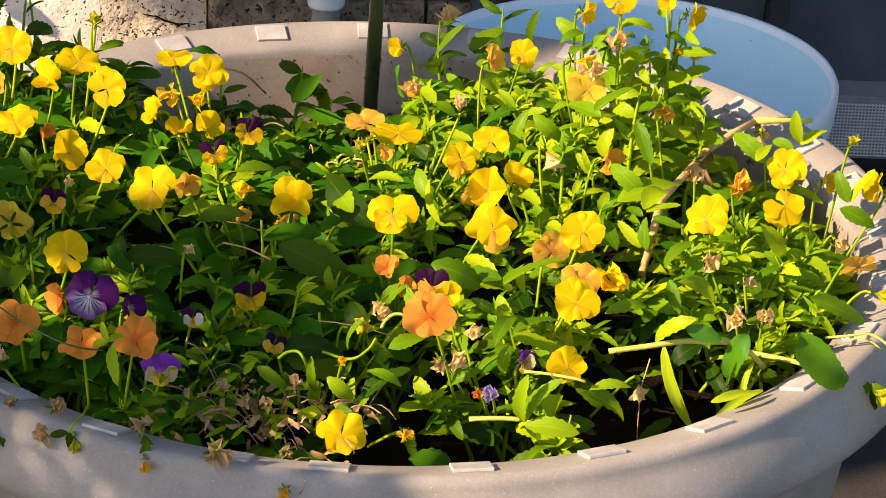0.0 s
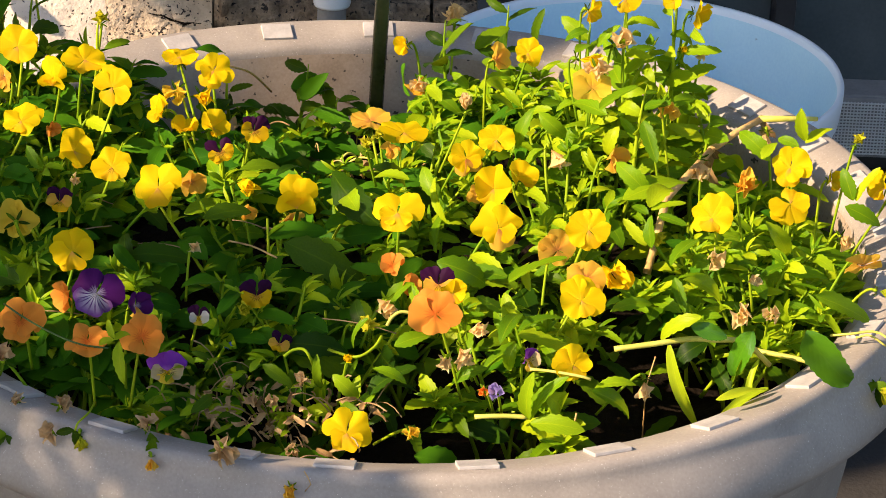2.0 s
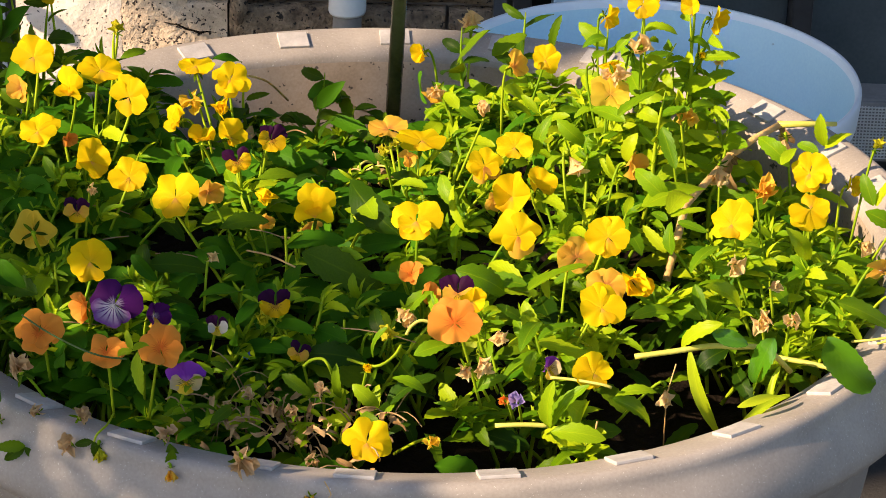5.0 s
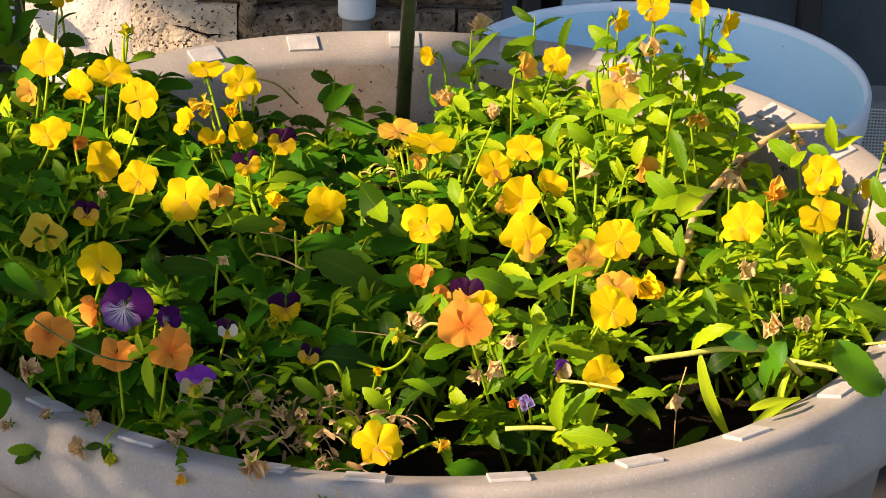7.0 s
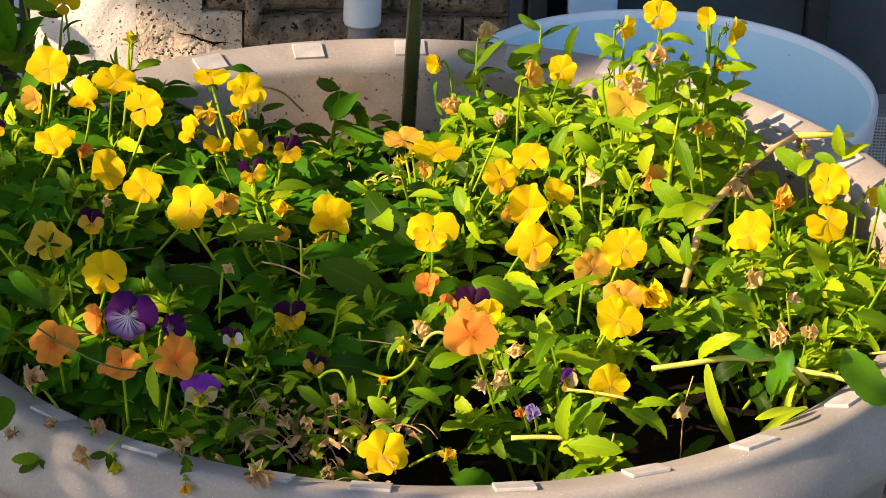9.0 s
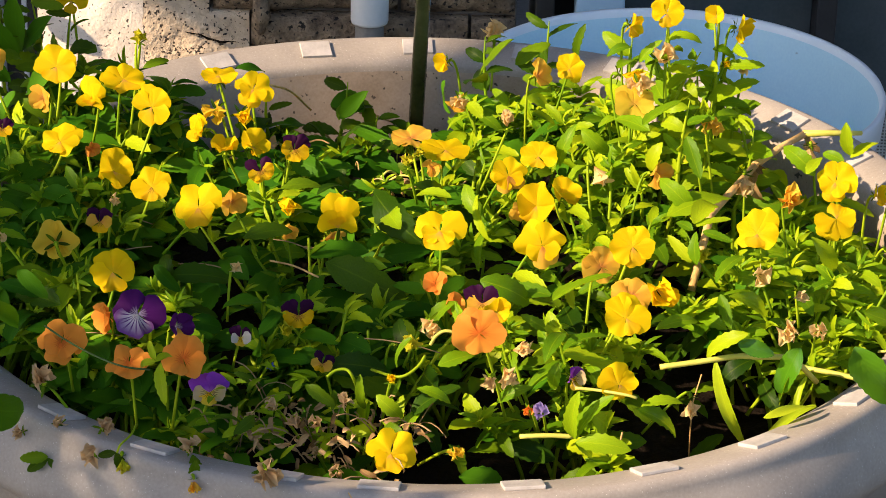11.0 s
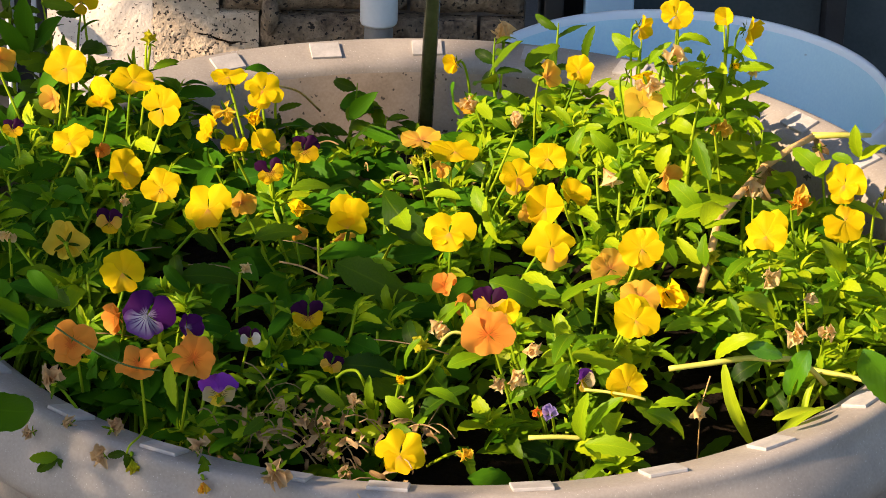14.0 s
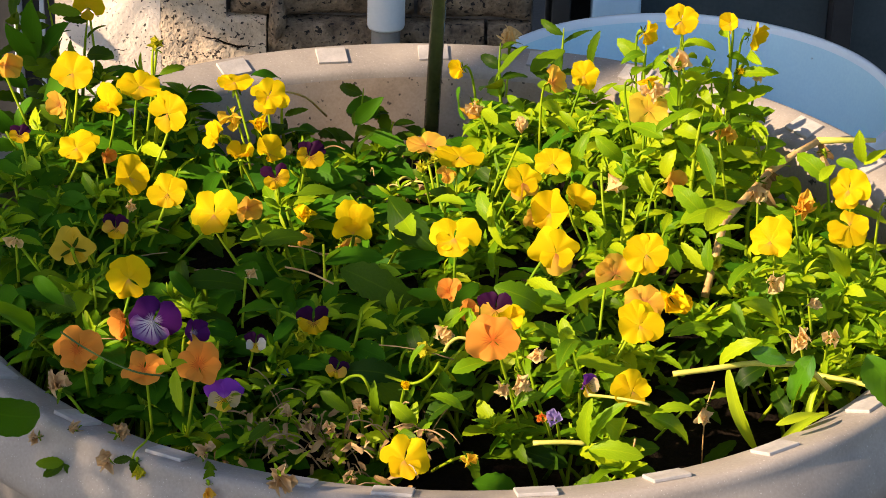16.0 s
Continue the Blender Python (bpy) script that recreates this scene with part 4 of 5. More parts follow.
bloom("green", "bud", 0.178, -0.148, 0.680, 40, 10, 0, 0.0152)
bloom("green", "bud", 0.186, -0.001, 0.695, 10, -60, 0, 0.0178)
bloom("cream", "bud", -0.129, -0.154, 0.660, 20, 30, 0, 0.0098)
bloom("blue", "wilt", -0.098, -0.241, 0.635, 0, 10, 0, 0.0095)
bloom("cream", "wilt", 0.021, 0.129, 0.670, 0, 10, 0, 0.0173)
bloom("cream", "wilt", 0.166, 0.099, 0.720, 20, 40, 0, 0.0253)
bloom("cream", "wilt", 0.149, 0.060, 0.715, 0, 20, 0, 0.0224)
bloom("cream", "wilt", 0.236, -0.201, 0.650, 0, 20, 0, 0.0186)
bloom("cream", "wilt", 0.257, -0.200, 0.650, 0, 30, 0, 0.0164)
bloom("cream", "wilt", 0.227, 0.022, 0.660, 0, -40, 0, 0.0223)
bloom("cream", "wilt", 0.278, 0.055, 0.670, 0, -50, 0, 0.0184)
bloom("cream", "wilt", 0.172, -0.244, 0.620, 0, -40, 0, 0.0161)
bloom("orange", "wilt", 0.066, -0.300, 0.640, 0, 20, 0, 0.0127)
bloom("cream", "bud", 0.056, -0.259, 0.660, 60, 30, 0, 0.0158)
bloom("cream", "bud", 0.051, -0.263, 0.650, 20, -30, 0, 0.0144)
bloom("cream", "wilt", -0.079, -0.300, 0.630, 0, 10, 0, 0.0156)
bloom("cream", "wilt", -0.141, -0.333, 0.626, 0, 40, 0, 0.0180)
bloom("amber", "wilt", -0.136, -0.363, 0.619, 0, -40, 0, 0.0117)
bloom("cream", "wilt", -0.092, -0.367, 0.630, 0, 20, 0, 0.0270)
bloom("amber", "wilt", -0.050, -0.385, 0.615, 0, 0, 0, 0.0136)
bloom("cream", "wilt", -0.106, -0.298, 0.630, 0, 20, 0, 0.0142)
bloom("cream", "wilt", -0.066, -0.306, 0.630, 0, 30, 0, 0.0141)
bloom("cream", "wilt", -0.048, -0.288, 0.635, 0, 40, 0, 0.0157)
bloom("cream", "wilt", -0.092, -0.290, 0.630, 0, 40, 0, 0.0143)
bloom("cream", "wilt", -0.052, -0.330, 0.610, 0, 30, 0, 0.0140)
bloom("cream", "wilt", -0.066, -0.310, 0.610, 0, 30, 0, 0.0128)
bloom("dry", "wilt", -0.225, -0.308, 0.625, 0, 40, 60, 0.0150)
bloom("dry", "wilt", -0.197, -0.313, 0.626, 20, 40, 30, 0.0190)
bloom("dry", "wilt", -0.201, -0.331, 0.617, -20, 35, 0, 0.0180)
bloom("dry", "bud", -0.250, -0.298, 0.613, -20, 30, 40, 0.0120)
bloom("cream", "wilt", -0.219, -0.068, 0.670, 0, 20, 0, 0.0118)
bloom("cream", "wilt", 0.049, 0.365, 0.630, 0, 50, 0, 0.0220)
bloom("green", "bud", -0.217, 0.090, 0.725, 0, 60, 0, 0.0142)



for plant in PLANTS:
    borne = BORNE.get(plant.name, [])
    hues = [word for word, kinds in (("yellow", ("yellow", "face", "worn", "pale")), ("orange", ("orange",)), ("purple", ("purple", "purplewhite", "duskviola", "violawhite")), ("plum and yellow", ("viola", "dusk"))) if any(q in kinds for q in borne)]
    dead = any(q in ("dry", "cream") for q in borne)
    tagged(plant, "leafy pansy plant with " + (" and ".join(hues[:2]) + " flowers" + (", partly withered" if dead else "") if hues else "withered flowers in the planter" if dead else "few flowers in the planter"))


def hides_flower(p):
    """True where a leaf would stand right before a flower's open face, which grows clear of the leaves."""
    for at, face, size in FACES:
        d = p - at
        along = d.dot(face)
        if 0.0 < along < 0.05 and (d - along * face).length < 0.5 * size + 0.25 * along:
            return True
    return False


# ---- leaves ----
def join_leaf(bm, data, at, way, up, size):
    """Adds one more leaf to a joined mesh."""
    m = Matrix.Translation(at) @ frame_of(way, up) @ Matrix.Diagonal((size, size, size, 1))
    start = len(bm.verts)
    bm.from_mesh(data)
    bm.verts.ensure_lookup_table()
    for v in bm.verts[start:]:
        v.co = m @ v.co


def shoot(plant, tip, leaves, shade_share=0.0):
    """One shoot from the plant's foot to tip: leaves along it, small young leaves and feathery stipules round its end;
    last argument: share of broad leaves, darkened for shade.
    """
    foot = plant.location + Vector((rnd.uniform(-0.02, 0.02), rnd.uniform(-0.02, 0.02), 0))
    tip = Vector(tip)
    mid = foot.lerp(tip, 0.5) + Vector((rnd.uniform(-0.012, 0.012), rnd.uniform(-0.012, 0.012), 0.012))
    pts = bend(foot, mid, tip, 6)
    part("stem", tube(pts, [0.0016, 0.0015, 0.0014, 0.0013, 0.0012, 0.0009], 5), M["stem"], plant)
    spin = rnd.uniform(0, 6.28)
    young = bmesh.new()
    for k in range(leaves):
        t = 0.50 + 0.46 * (k / max(1, leaves - 1))
        p = (1 - t) ** 2 * foot + 2 * t * (1 - t) * mid + t * t * tip
        spin += 2.4 + rnd.uniform(-0.4, 0.4)
        way = Vector((math.cos(spin), math.sin(spin), rnd.uniform(-0.05, 0.65)))
        broad = rnd.random() < shade_share
        size = rnd.uniform(0.025, 0.042) if broad else rnd.uniform(0.024, 0.042) * (1.1 - 0.25 * t)
        if hides_flower(p + way.normalized() * size) or hides_flower(p + way.normalized() * size * 0.5):
            continue
        # upper leaves switch to the sunlit lime tone
        put_leaf(plant, rnd.choice(OVATE if broad else LEAVES if t < 0.72 + rnd.uniform(-0.15, 0.15) else LIT_YOUNG), p, way, size, FACING.lerp(Vector((0, 0, 1)), rnd.uniform(0.1, 0.9)), rnd.uniform(-0.5, 0.5))
        for s in (-0.9, 0.5):
            join_leaf(young, rnd.choice(SLIM), p, (math.cos(spin + s), math.sin(spin + s), rnd.uniform(0.3, 1.4)), FACING, size * rnd.uniform(0.30, 0.55))
    if rnd.random() < 1 - 0.75 * shade_share:
        for k in range(rnd.choice((4, 5, 6, 7))):
            spin += 2.4 + rnd.uniform(-0.3, 0.3)
            size = rnd.uniform(0.016, 0.031) * (1 - 0.06 * k)
            way = Vector((math.cos(spin), math.sin(spin), rnd.uniform(0.3, 0.8) + 0.14 * k))
            if not hides_flower(tip + way.normalized() * size):
                join_leaf(young, rnd.choice(LIT_YOUNG), tip - Vector((0, 0, 0.0012 * (8 - k))), way, FACING.lerp(Vector((0, 0, 1)), rnd.uniform(0, 0.6)), size)
        for k in range(4):
            a = rnd.uniform(0, 6.28)
            join_leaf(young, rnd.choice(SLIM), tip - Vector((0, 0, rnd.uniform(0, 0.008))), (math.cos(a), math.sin(a), rnd.uniform(0.4, 2.0)), FACING, rnd.uniform(0.009, 0.018))
    if len(young.verts):
        tagged(part("shoot_tip", young, M["lit_tipleaf"], plant), "", "", "", "stuff")
    else:
        young.free()


def low_leaves(plant, count):
    """The crowded lower leaves of a plant, too close to tell apart, as one mesh."""
    bm = bmesh.new()
    for k in range(count):
        a, d = rnd.uniform(0, 6.28), 0.08 * math.sqrt(rnd.random())
        x, y = plant.location.x + d * math.cos(a), plant.location.y + d * math.sin(a)
        if math.hypot(x, y) > 0.325 or in_gap(x, y):
            continue
        z0 = RIM - 0.07 + rnd.random() * max(0.01, top_of(x, y) + 0.035)
        a = rnd.uniform(0, 6.28)
        size = rnd.uniform(0.025, 0.042)
        start = len(bm.verts)
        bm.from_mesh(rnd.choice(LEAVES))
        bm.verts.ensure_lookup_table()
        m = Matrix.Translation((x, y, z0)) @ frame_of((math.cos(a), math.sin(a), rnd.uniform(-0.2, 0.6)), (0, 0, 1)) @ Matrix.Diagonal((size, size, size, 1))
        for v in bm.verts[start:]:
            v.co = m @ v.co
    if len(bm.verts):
        # lower leaves take the near-black tone, so depth shade is in their colour
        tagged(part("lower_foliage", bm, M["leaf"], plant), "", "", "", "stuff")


for plant in PLANTS:
    px, py = plant.location.x, plant.location.y
    for s in range(11):
        for tries in range(8):
            a, d = rnd.uniform(0, 6.28), 0.08 * math.sqrt(rnd.random())
            x, y = px + d * math.cos(a), py + d * math.sin(a)
            if math.hypot(x, y) < (0.365 if x > 0.1 and y < 0.04 else 0.335) and not in_gap(x, y):
                break
        else:
            continue
        # dark leaves put in for shade on the left, bright ones to the right
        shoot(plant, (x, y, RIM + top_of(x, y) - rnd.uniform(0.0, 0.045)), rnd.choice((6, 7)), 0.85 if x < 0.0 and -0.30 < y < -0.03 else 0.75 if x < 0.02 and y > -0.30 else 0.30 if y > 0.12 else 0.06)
    low_leaves(plant, 10)


def leafy_stalk(foot, tip, leaves, scale=1.0):
    """A tall stalk standing clear of the rest, with leaves in twos and threes up to its end."""
    plant = nearest(foot[0], foot[1])
    foot, tip = Vector(foot), Vector(tip)
    root = plant.location.lerp(foot, 0.8)
    root.z = foot.z - 0.05
    part("stem", tube([root] + bend(foot, foot.lerp(tip, 0.5) + Vector((rnd.uniform(-0.008, 0.008), 0, 0)), tip, 6), [0.0017, 0.0017, 0.0016, 0.0015, 0.0013, 0.0010, 0.0004], 6), M["stem"], plant)
    spin = rnd.uniform(0, 6)
    for k in range(leaves):
        t = k / max(1, leaves - 1) * 0.92
        spin += 2.2 + rnd.uniform(-0.5, 0.5)
        # dark tone for stalks at the back and far left, lime where sun falls
        put_leaf(plant, rnd.choice(LEAVES if foot.y > 0.2 or foot.x < -0.27 else LIT_YOUNG), foot.lerp(tip, t), (math.cos(spin), math.sin(spin), rnd.uniform(0.1, 0.9)), scale * rnd.uniform(0.026, 0.044) * (1.1 - 0.45 * t), FACING, rnd.uniform(-0.4, 0.4))


for foot, tip, count in (((0.178, 0.100, 0.640), (0.173, 0.120, 0.744), 14), ((0.210, 0.120, 0.630), (0.208, 0.125, 0.743), 8), ((0.189, 0.120, 0.640), (0.229, 0.130, 0.727), 11),
                         ((0.243, 0.110, 0.617), (0.218, 0.130, 0.700), 11), ((0.171, 0.100, 0.650), (0.200, 0.128, 0.715), 9), ((0.150, 0.09, 0.65), (0.146, 0.10, 0.735), 6),
                         ((-0.285, 0.17, 0.60), (-0.280, 0.182, 0.72), 9), ((-0.300, 0.16, 0.60), (-0.310, 0.17, 0.735), 10), ((0.20, 0.06, 0.62), (0.205, 0.068, 0.700), 14), ((0.225, 0.05, 0.62), (0.236, 0.06, 0.682), 12), ((0.18, 0.03, 0.64), (0.186, 0.04, 0.712), 12), ((-0.325, 0.15, 0.62), (-0.332, 0.165, 0.745), 18), ((-0.298, 0.14, 0.62), (-0.300, 0.15, 0.705), 12), ((-0.214, 0.080, 0.68), (-0.219, 0.090, 0.728), 0), ((-0.080, 0.255, 0.565), (-0.070, 0.262, 0.628), 10), ((-0.050, 0.25, 0.565), (-0.045, 0.26, 0.600), 8), ((-0.13, 0.25, 0.57), (-0.135, 0.26, 0.622), 8), ((0.045, 0.26, 0.60), (0.04, 0.27, 0.668), 9), ((0.085, 0.24, 0.62), (0.09, 0.25, 0.690), 9)):
    leafy_stalk(foot, tip, count)


def leaf_from(sort, foot, tip, roll):
    """One leaf of the plant that stands nearest, from its foot to its tip."""
    plant = nearest(foot[0], foot[1])
    way = Vector(tip) - Vector(foot)
    # leaf tone by position: lime stands for sun, near-black for shade
    data = rnd.choice({"leaf": LIT_YOUNG if foot[0] > 0.0 and foot[1] < 0.12 else LEAVES, "lit_young": LIT_YOUNG, "dark": OVATE, "glossy": [GLOSSY], "broad": BROAD, "slim": LONG}[sort])
    put_leaf(plant, data, Vector(foot) + Vector((0, -0.0130, 0.0066)), way, way.length * 1.12, (-0.45, -0.75, 0.5) if sort == "broad" else (-0.45, -0.5, 0.75), roll)


LONG = [mesh_from(blade(0.060, 0.02, 0.7, 0.45, 0.7, 0.04, 70, 12, 0.9), "leaf", M["youngleaf"])]
leaf_from("leaf", (-0.068, -0.118, 0.650), (-0.024, -0.156, 0.650), 0.1)
leaf_from("leaf", (-0.039, -0.044, 0.670), (-0.020, -0.087, 0.655), 0.5)
leaf_from("leaf", (0.083, -0.176, 0.655), (0.116, -0.156, 0.670), -0.3)
leaf_from("leaf", (0.082, -0.170, 0.655), (0.043, -0.165, 0.665), 0.2)
leaf_from("leaf", (0.080, -0.166, 0.655), (0.055, -0.145, 0.665), 0.1)
leaf_from("leaf", (0.088, -0.241, 0.650), (0.121, -0.244, 0.645), -0.2)
leaf_from("leaf", (0.088, -0.237, 0.650), (0.111, -0.226, 0.665), -0.4)
leaf_from("leaf", (0.086, -0.233, 0.650), (0.079, -0.227, 0.670), 0.3)
leaf_from("leaf", (0.086, -0.245, 0.650), (0.071, -0.246, 0.660), 0.5)
leaf_from("leaf", (0.149, -0.205, 0.650), (0.174, -0.203, 0.665), 0.1)
leaf_from("leaf", (0.197, -0.185, 0.665), (0.241, -0.171, 0.655), 0)
leaf_from("leaf", (0.258, -0.111, 0.675), (0.286, -0.118, 0.650), -0.2)
leaf_from("leaf", (-0.237, -0.194, 0.650), (-0.271, -0.167, 0.650), 0.2)
leaf_from("leaf", (-0.242, -0.182, 0.650), (-0.221, -0.163, 0.650), -0.2)
leaf_from("leaf", (-0.170, -0.159, 0.650), (-0.178, -0.138, 0.665), 0.1)
leaf_from("leaf", (-0.170, -0.146, 0.650), (-0.133, -0.145, 0.655), 0)
leaf_from("leaf", (-0.213, 0.085, 0.705), (-0.196, 0.086, 0.715), 0.4)
leaf_from("broad", (-0.149, 0.125, 0.690), (-0.128, 0.136, 0.690), -0.5)
leaf_from("broad", (0.008, 0.239, 0.640), (0.006, 0.225, 0.620), 0.9)
leaf_from("leaf", (0.036, 0.204, 0.660), (0.051, 0.191, 0.695), -0.3)
leaf_from("leaf", (0.063, 0.201, 0.670), (0.084, 0.205, 0.690), 0.2)
leaf_from("leaf", (0.110, 0.195, 0.680), (0.107, 0.186, 0.705), 0.2)
leaf_from("leaf", (0.064, 0.203, 0.670), (0.085, 0.193, 0.670), 0.2)
leaf_from("leaf", (0.152, 0.112, 0.710), (0.160, 0.105, 0.730), 0.2)
leaf_from("leaf", (0.150, 0.114, 0.710), (0.136, 0.098, 0.720), 0.2)
leaf_from("leaf", (0.283, -0.201, 0.665), (0.321, -0.196, 0.650), 0)
put_leaf(nearest(0.28, -0.24), GLOSSY, (0.270, -0.263, 0.670), (0.0329, 0.0025, -0.0460), 0.0589, (-0.52, -0.70, 0.50), 0.0, "leaf", "large glossy drooping leaf")
leaf_from("glossy", (0.240, -0.225, 0.650), (0.227, -0.228, 0.620), -0.3)
leaf_from("glossy", (0.200, -0.225, 0.652), (0.222, -0.229, 0.648), 0.2)
leaf_from("slim", (0.186, -0.235, 0.643), (0.195, -0.255, 0.592), 0.2)
leaf_from("slim", (0.215, -0.268, 0.622), (0.250, -0.256, 0.630), 0.3)
leaf_from("leaf", (0.105, -0.302, 0.640), (0.138, -0.287, 0.610), 0.2)
leaf_from("leaf", (0.134, -0.286, 0.635), (0.168, -0.275, 0.620), -0.1)
leaf_from("leaf", (0.136, -0.282, 0.635), (0.156, -0.285, 0.650), -0.2)
leaf_from("leaf", (0.096, -0.303, 0.620), (0.123, -0.316, 0.630), 0)
leaf_from("leaf", (0.096, -0.298, 0.620), (0.103, -0.305, 0.655), -0.3)
leaf_from("leaf", (0.095, -0.298, 0.620), (0.086, -0.313, 0.650), 0.3)
leaf_from("leaf", (0.095, -0.303, 0.620), (0.110, -0.301, 0.610), 0)
leaf_from("leaf", (0.021, -0.183, 0.655), (-0.008, -0.192, 0.650), 0.2)
leaf_from("leaf", (-0.023, -0.235, 0.630), (-0.057, -0.235, 0.640), 0.1)
leaf_from("leaf", (-0.009, -0.225, 0.640), (-0.024, -0.221, 0.660), -0.2)
leaf_from("dark", (0.024, -0.318, 0.602), (0.058, -0.316, 0.598), 0.2)
leaf_from("dark", (-0.061, -0.322, 0.600), (-0.024, -0.324, 0.596), 0.1)
leaf_from("leaf", (0.047, -0.254, 0.620), (0.057, -0.267, 0.640), 0.2)
leaf_from("leaf", (-0.007, -0.273, 0.620), (0.014, -0.272, 0.645), -0.2)
leaf_from("leaf", (-0.036, -0.267, 0.620), (-0.043, -0.274, 0.640), 0.2)
leaf_from("leaf", (0.175, -0.145, 0.670), (0.161, -0.138, 0.685), 0.2)
leaf_from("leaf", (0.178, -0.149, 0.670), (0.173, -0.148, 0.690), -0.2)
leaf_from("leaf", (0.182, -0.063, 0.670), (0.164, -0.072, 0.695), 0.1)
leaf_from("leaf", (0.163, -0.074, 0.670), (0.203, -0.057, 0.690), -0.1)
leaf_from("leaf", (-0.011, -0.032, 0.670), (0.026, -0.021, 0.660), 0.1)
leaf_from("leaf", (0.033, -0.047, 0.670), (0.032, -0.071, 0.650), 0.5)
leaf_from("leaf", (0.025, -0.029, 0.670), (0.028, -0.050, 0.660), 0.2)
leaf_from("leaf", (0.085, -0.034, 0.675), (0.109, -0.033, 0.670), 0.1)
leaf_from("leaf", (0.093, 0.030, 0.660), (0.091, 0.018, 0.690), 0.4)
leaf_from("leaf", (0.274, 0.004, 0.670), (0.255, 0.001, 0.695), 0.2)
leaf_from("leaf", (0.294, 0.008, 0.680), (0.280, 0.016, 0.685), 0.1)
leaf_from("leaf", (0.299, 0.014, 0.680), (0.314, 0.017, 0.695), -0.2)
leaf_from("leaf", (0.300, 0.019, 0.680), (0.290, 0.008, 0.700), 0.2)
leaf_from("leaf", (0.243, 0.051, 0.650), (0.262, 0.073, 0.655), -0.2)
leaf_from("leaf", (0.322, -0.048, 0.660), (0.345, -0.059, 0.655), 0)
leaf_from("leaf", (0.329, -0.038, 0.660), (0.321, -0.034, 0.680), 0.2)
leaf_from("leaf", (0.331, -0.038, 0.660), (0.340, -0.039, 0.685), -0.2)
leaf_from("leaf", (0.149, 0.004, 0.705), (0.172, 0.022, 0.720), -0.1)
leaf_from("leaf", (0.156, 0.029, 0.690), (0.131, 0.045, 0.700), 0.2)
leaf_from("leaf", (0.070, 0.110, 0.680), (0.101, 0.116, 0.675), 0)
leaf_from("leaf", (0.074, 0.082, 0.680), (0.092, 0.091, 0.670), 0.2)
leaf_from("leaf", (0.037, 0.092, 0.670), (0.026, 0.105, 0.680), 0.3)
leaf_from("leaf", (-0.216, -0.153, 0.645), (-0.238, -0.190, 0.650), 0.1)
leaf_from("leaf", (-0.061, -0.207, 0.620), (-0.033, -0.248, 0.630), 0.2)
leaf_from("leaf", (-0.158, -0.132, 0.650), (-0.160, -0.144, 0.630), 0.4)
leaf_from("broad", (-0.285, -0.328, 0.650), (-0.236, -0.303, 0.623), 0.1)
leaf_from("broad", (-0.285, -0.254, 0.680), (-0.266, -0.216, 0.660), 0.1)
leaf_from("broad", (-0.317, 0.170, 0.682), (-0.321, 0.158, 0.725), 0.1)
leaf_from("broad", (-0.316, 0.170, 0.682), (-0.297, 0.158, 0.713), -0.2)
leaf_from("broad", (-0.317, 0.160, 0.683), (-0.334, 0.148, 0.711), 0.2)
leaf_from("leaf", (-0.313, 0.150, 0.683), (-0.328, 0.138, 0.701), 0.3)
leaf_from("broad", (-0.321, 0.140, 0.668), (-0.340, 0.128, 0.693), 0.1)
leaf_from("broad", (-0.314, 0.120, 0.669), (-0.330, 0.108, 0.651), 0.2)
leaf_from("broad", (-0.309, 0.140, 0.659), (-0.288, 0.128, 0.689), -0.2)
leaf_from("leaf", (-0.310, 0.120, 0.663), (-0.291, 0.108, 0.657), 0)
leaf_from("broad", (-0.324, 0.100, 0.647), (-0.340, 0.088, 0.670), 0.2)
leaf_from("broad", (-0.317, 0.080, 0.651), (-0.298, 0.068, 0.644), 0)
leaf_from("slim", (0.246, -0.226, 0.630), (0.232, -0.243, 0.610), 0.2)
leaf_from("slim", (0.252, -0.237, 0.615), (0.216, -0.257, 0.612), 0.2)
leaf_from("leaf", (0.235, -0.227, 0.630), (0.227, -0.213, 0.605), 0.2)
put_leaf(nearest(-0.085, 0.265), ARCHED, (-0.0840, 0.262, 0.608), (0.045, -0.006, 0.022), 0.040, (-0.1, -0.6, 0.8), 0.1, "leaf", "broad dark drooping leaf")
leaf_from("broad", (-0.076, 0.258, 0.598), (-0.060, 0.245, 0.622), 0.2)
leaf_from("leaf", (-0.106, -0.025, 0.660), (-0.080, -0.021, 0.672), -0.3)
leaf_from("leaf", (-0.079, -0.037, 0.662), (-0.065, -0.027, 0.675), -0.1)
leaf_from("lit_young", (-0.019, -0.117, 0.675), (-0.038, -0.090, 0.691), 0.1)
leaf_from("lit_young", (0.015, -0.085, 0.685), (-0.011, -0.071, 0.688), 0.3)
leaf_from("leaf", (-0.095, -0.061, 0.655), (-0.083, -0.052, 0.667), -0.2)
leaf_from("leaf", (-0.126, -0.097, 0.655), (-0.097, -0.092, 0.669), 0.0)
leaf_from("lit_young", (0.107, 0.029, 0.690), (0.124, 0.010, 0.680), 0.2)
leaf_from("lit_young", (0.162, -0.014, 0.700), (0.147, -0.026, 0.684), -0.3)
leaf_from("lit_young", (0.180, -0.002, 0.700), (0.187, -0.025, 0.683), -0.1)
leaf_from("lit_young", (0.264, -0.022, 0.682), (0.273, -0.011, 0.694), 0.1)
leaf_from("lit_young", (0.178, -0.109, 0.682), (0.195, -0.087, 0.706), 0.3)
leaf_from("lit_young", (0.180, -0.109, 0.680), (0.200, -0.108, 0.688), -0.2)
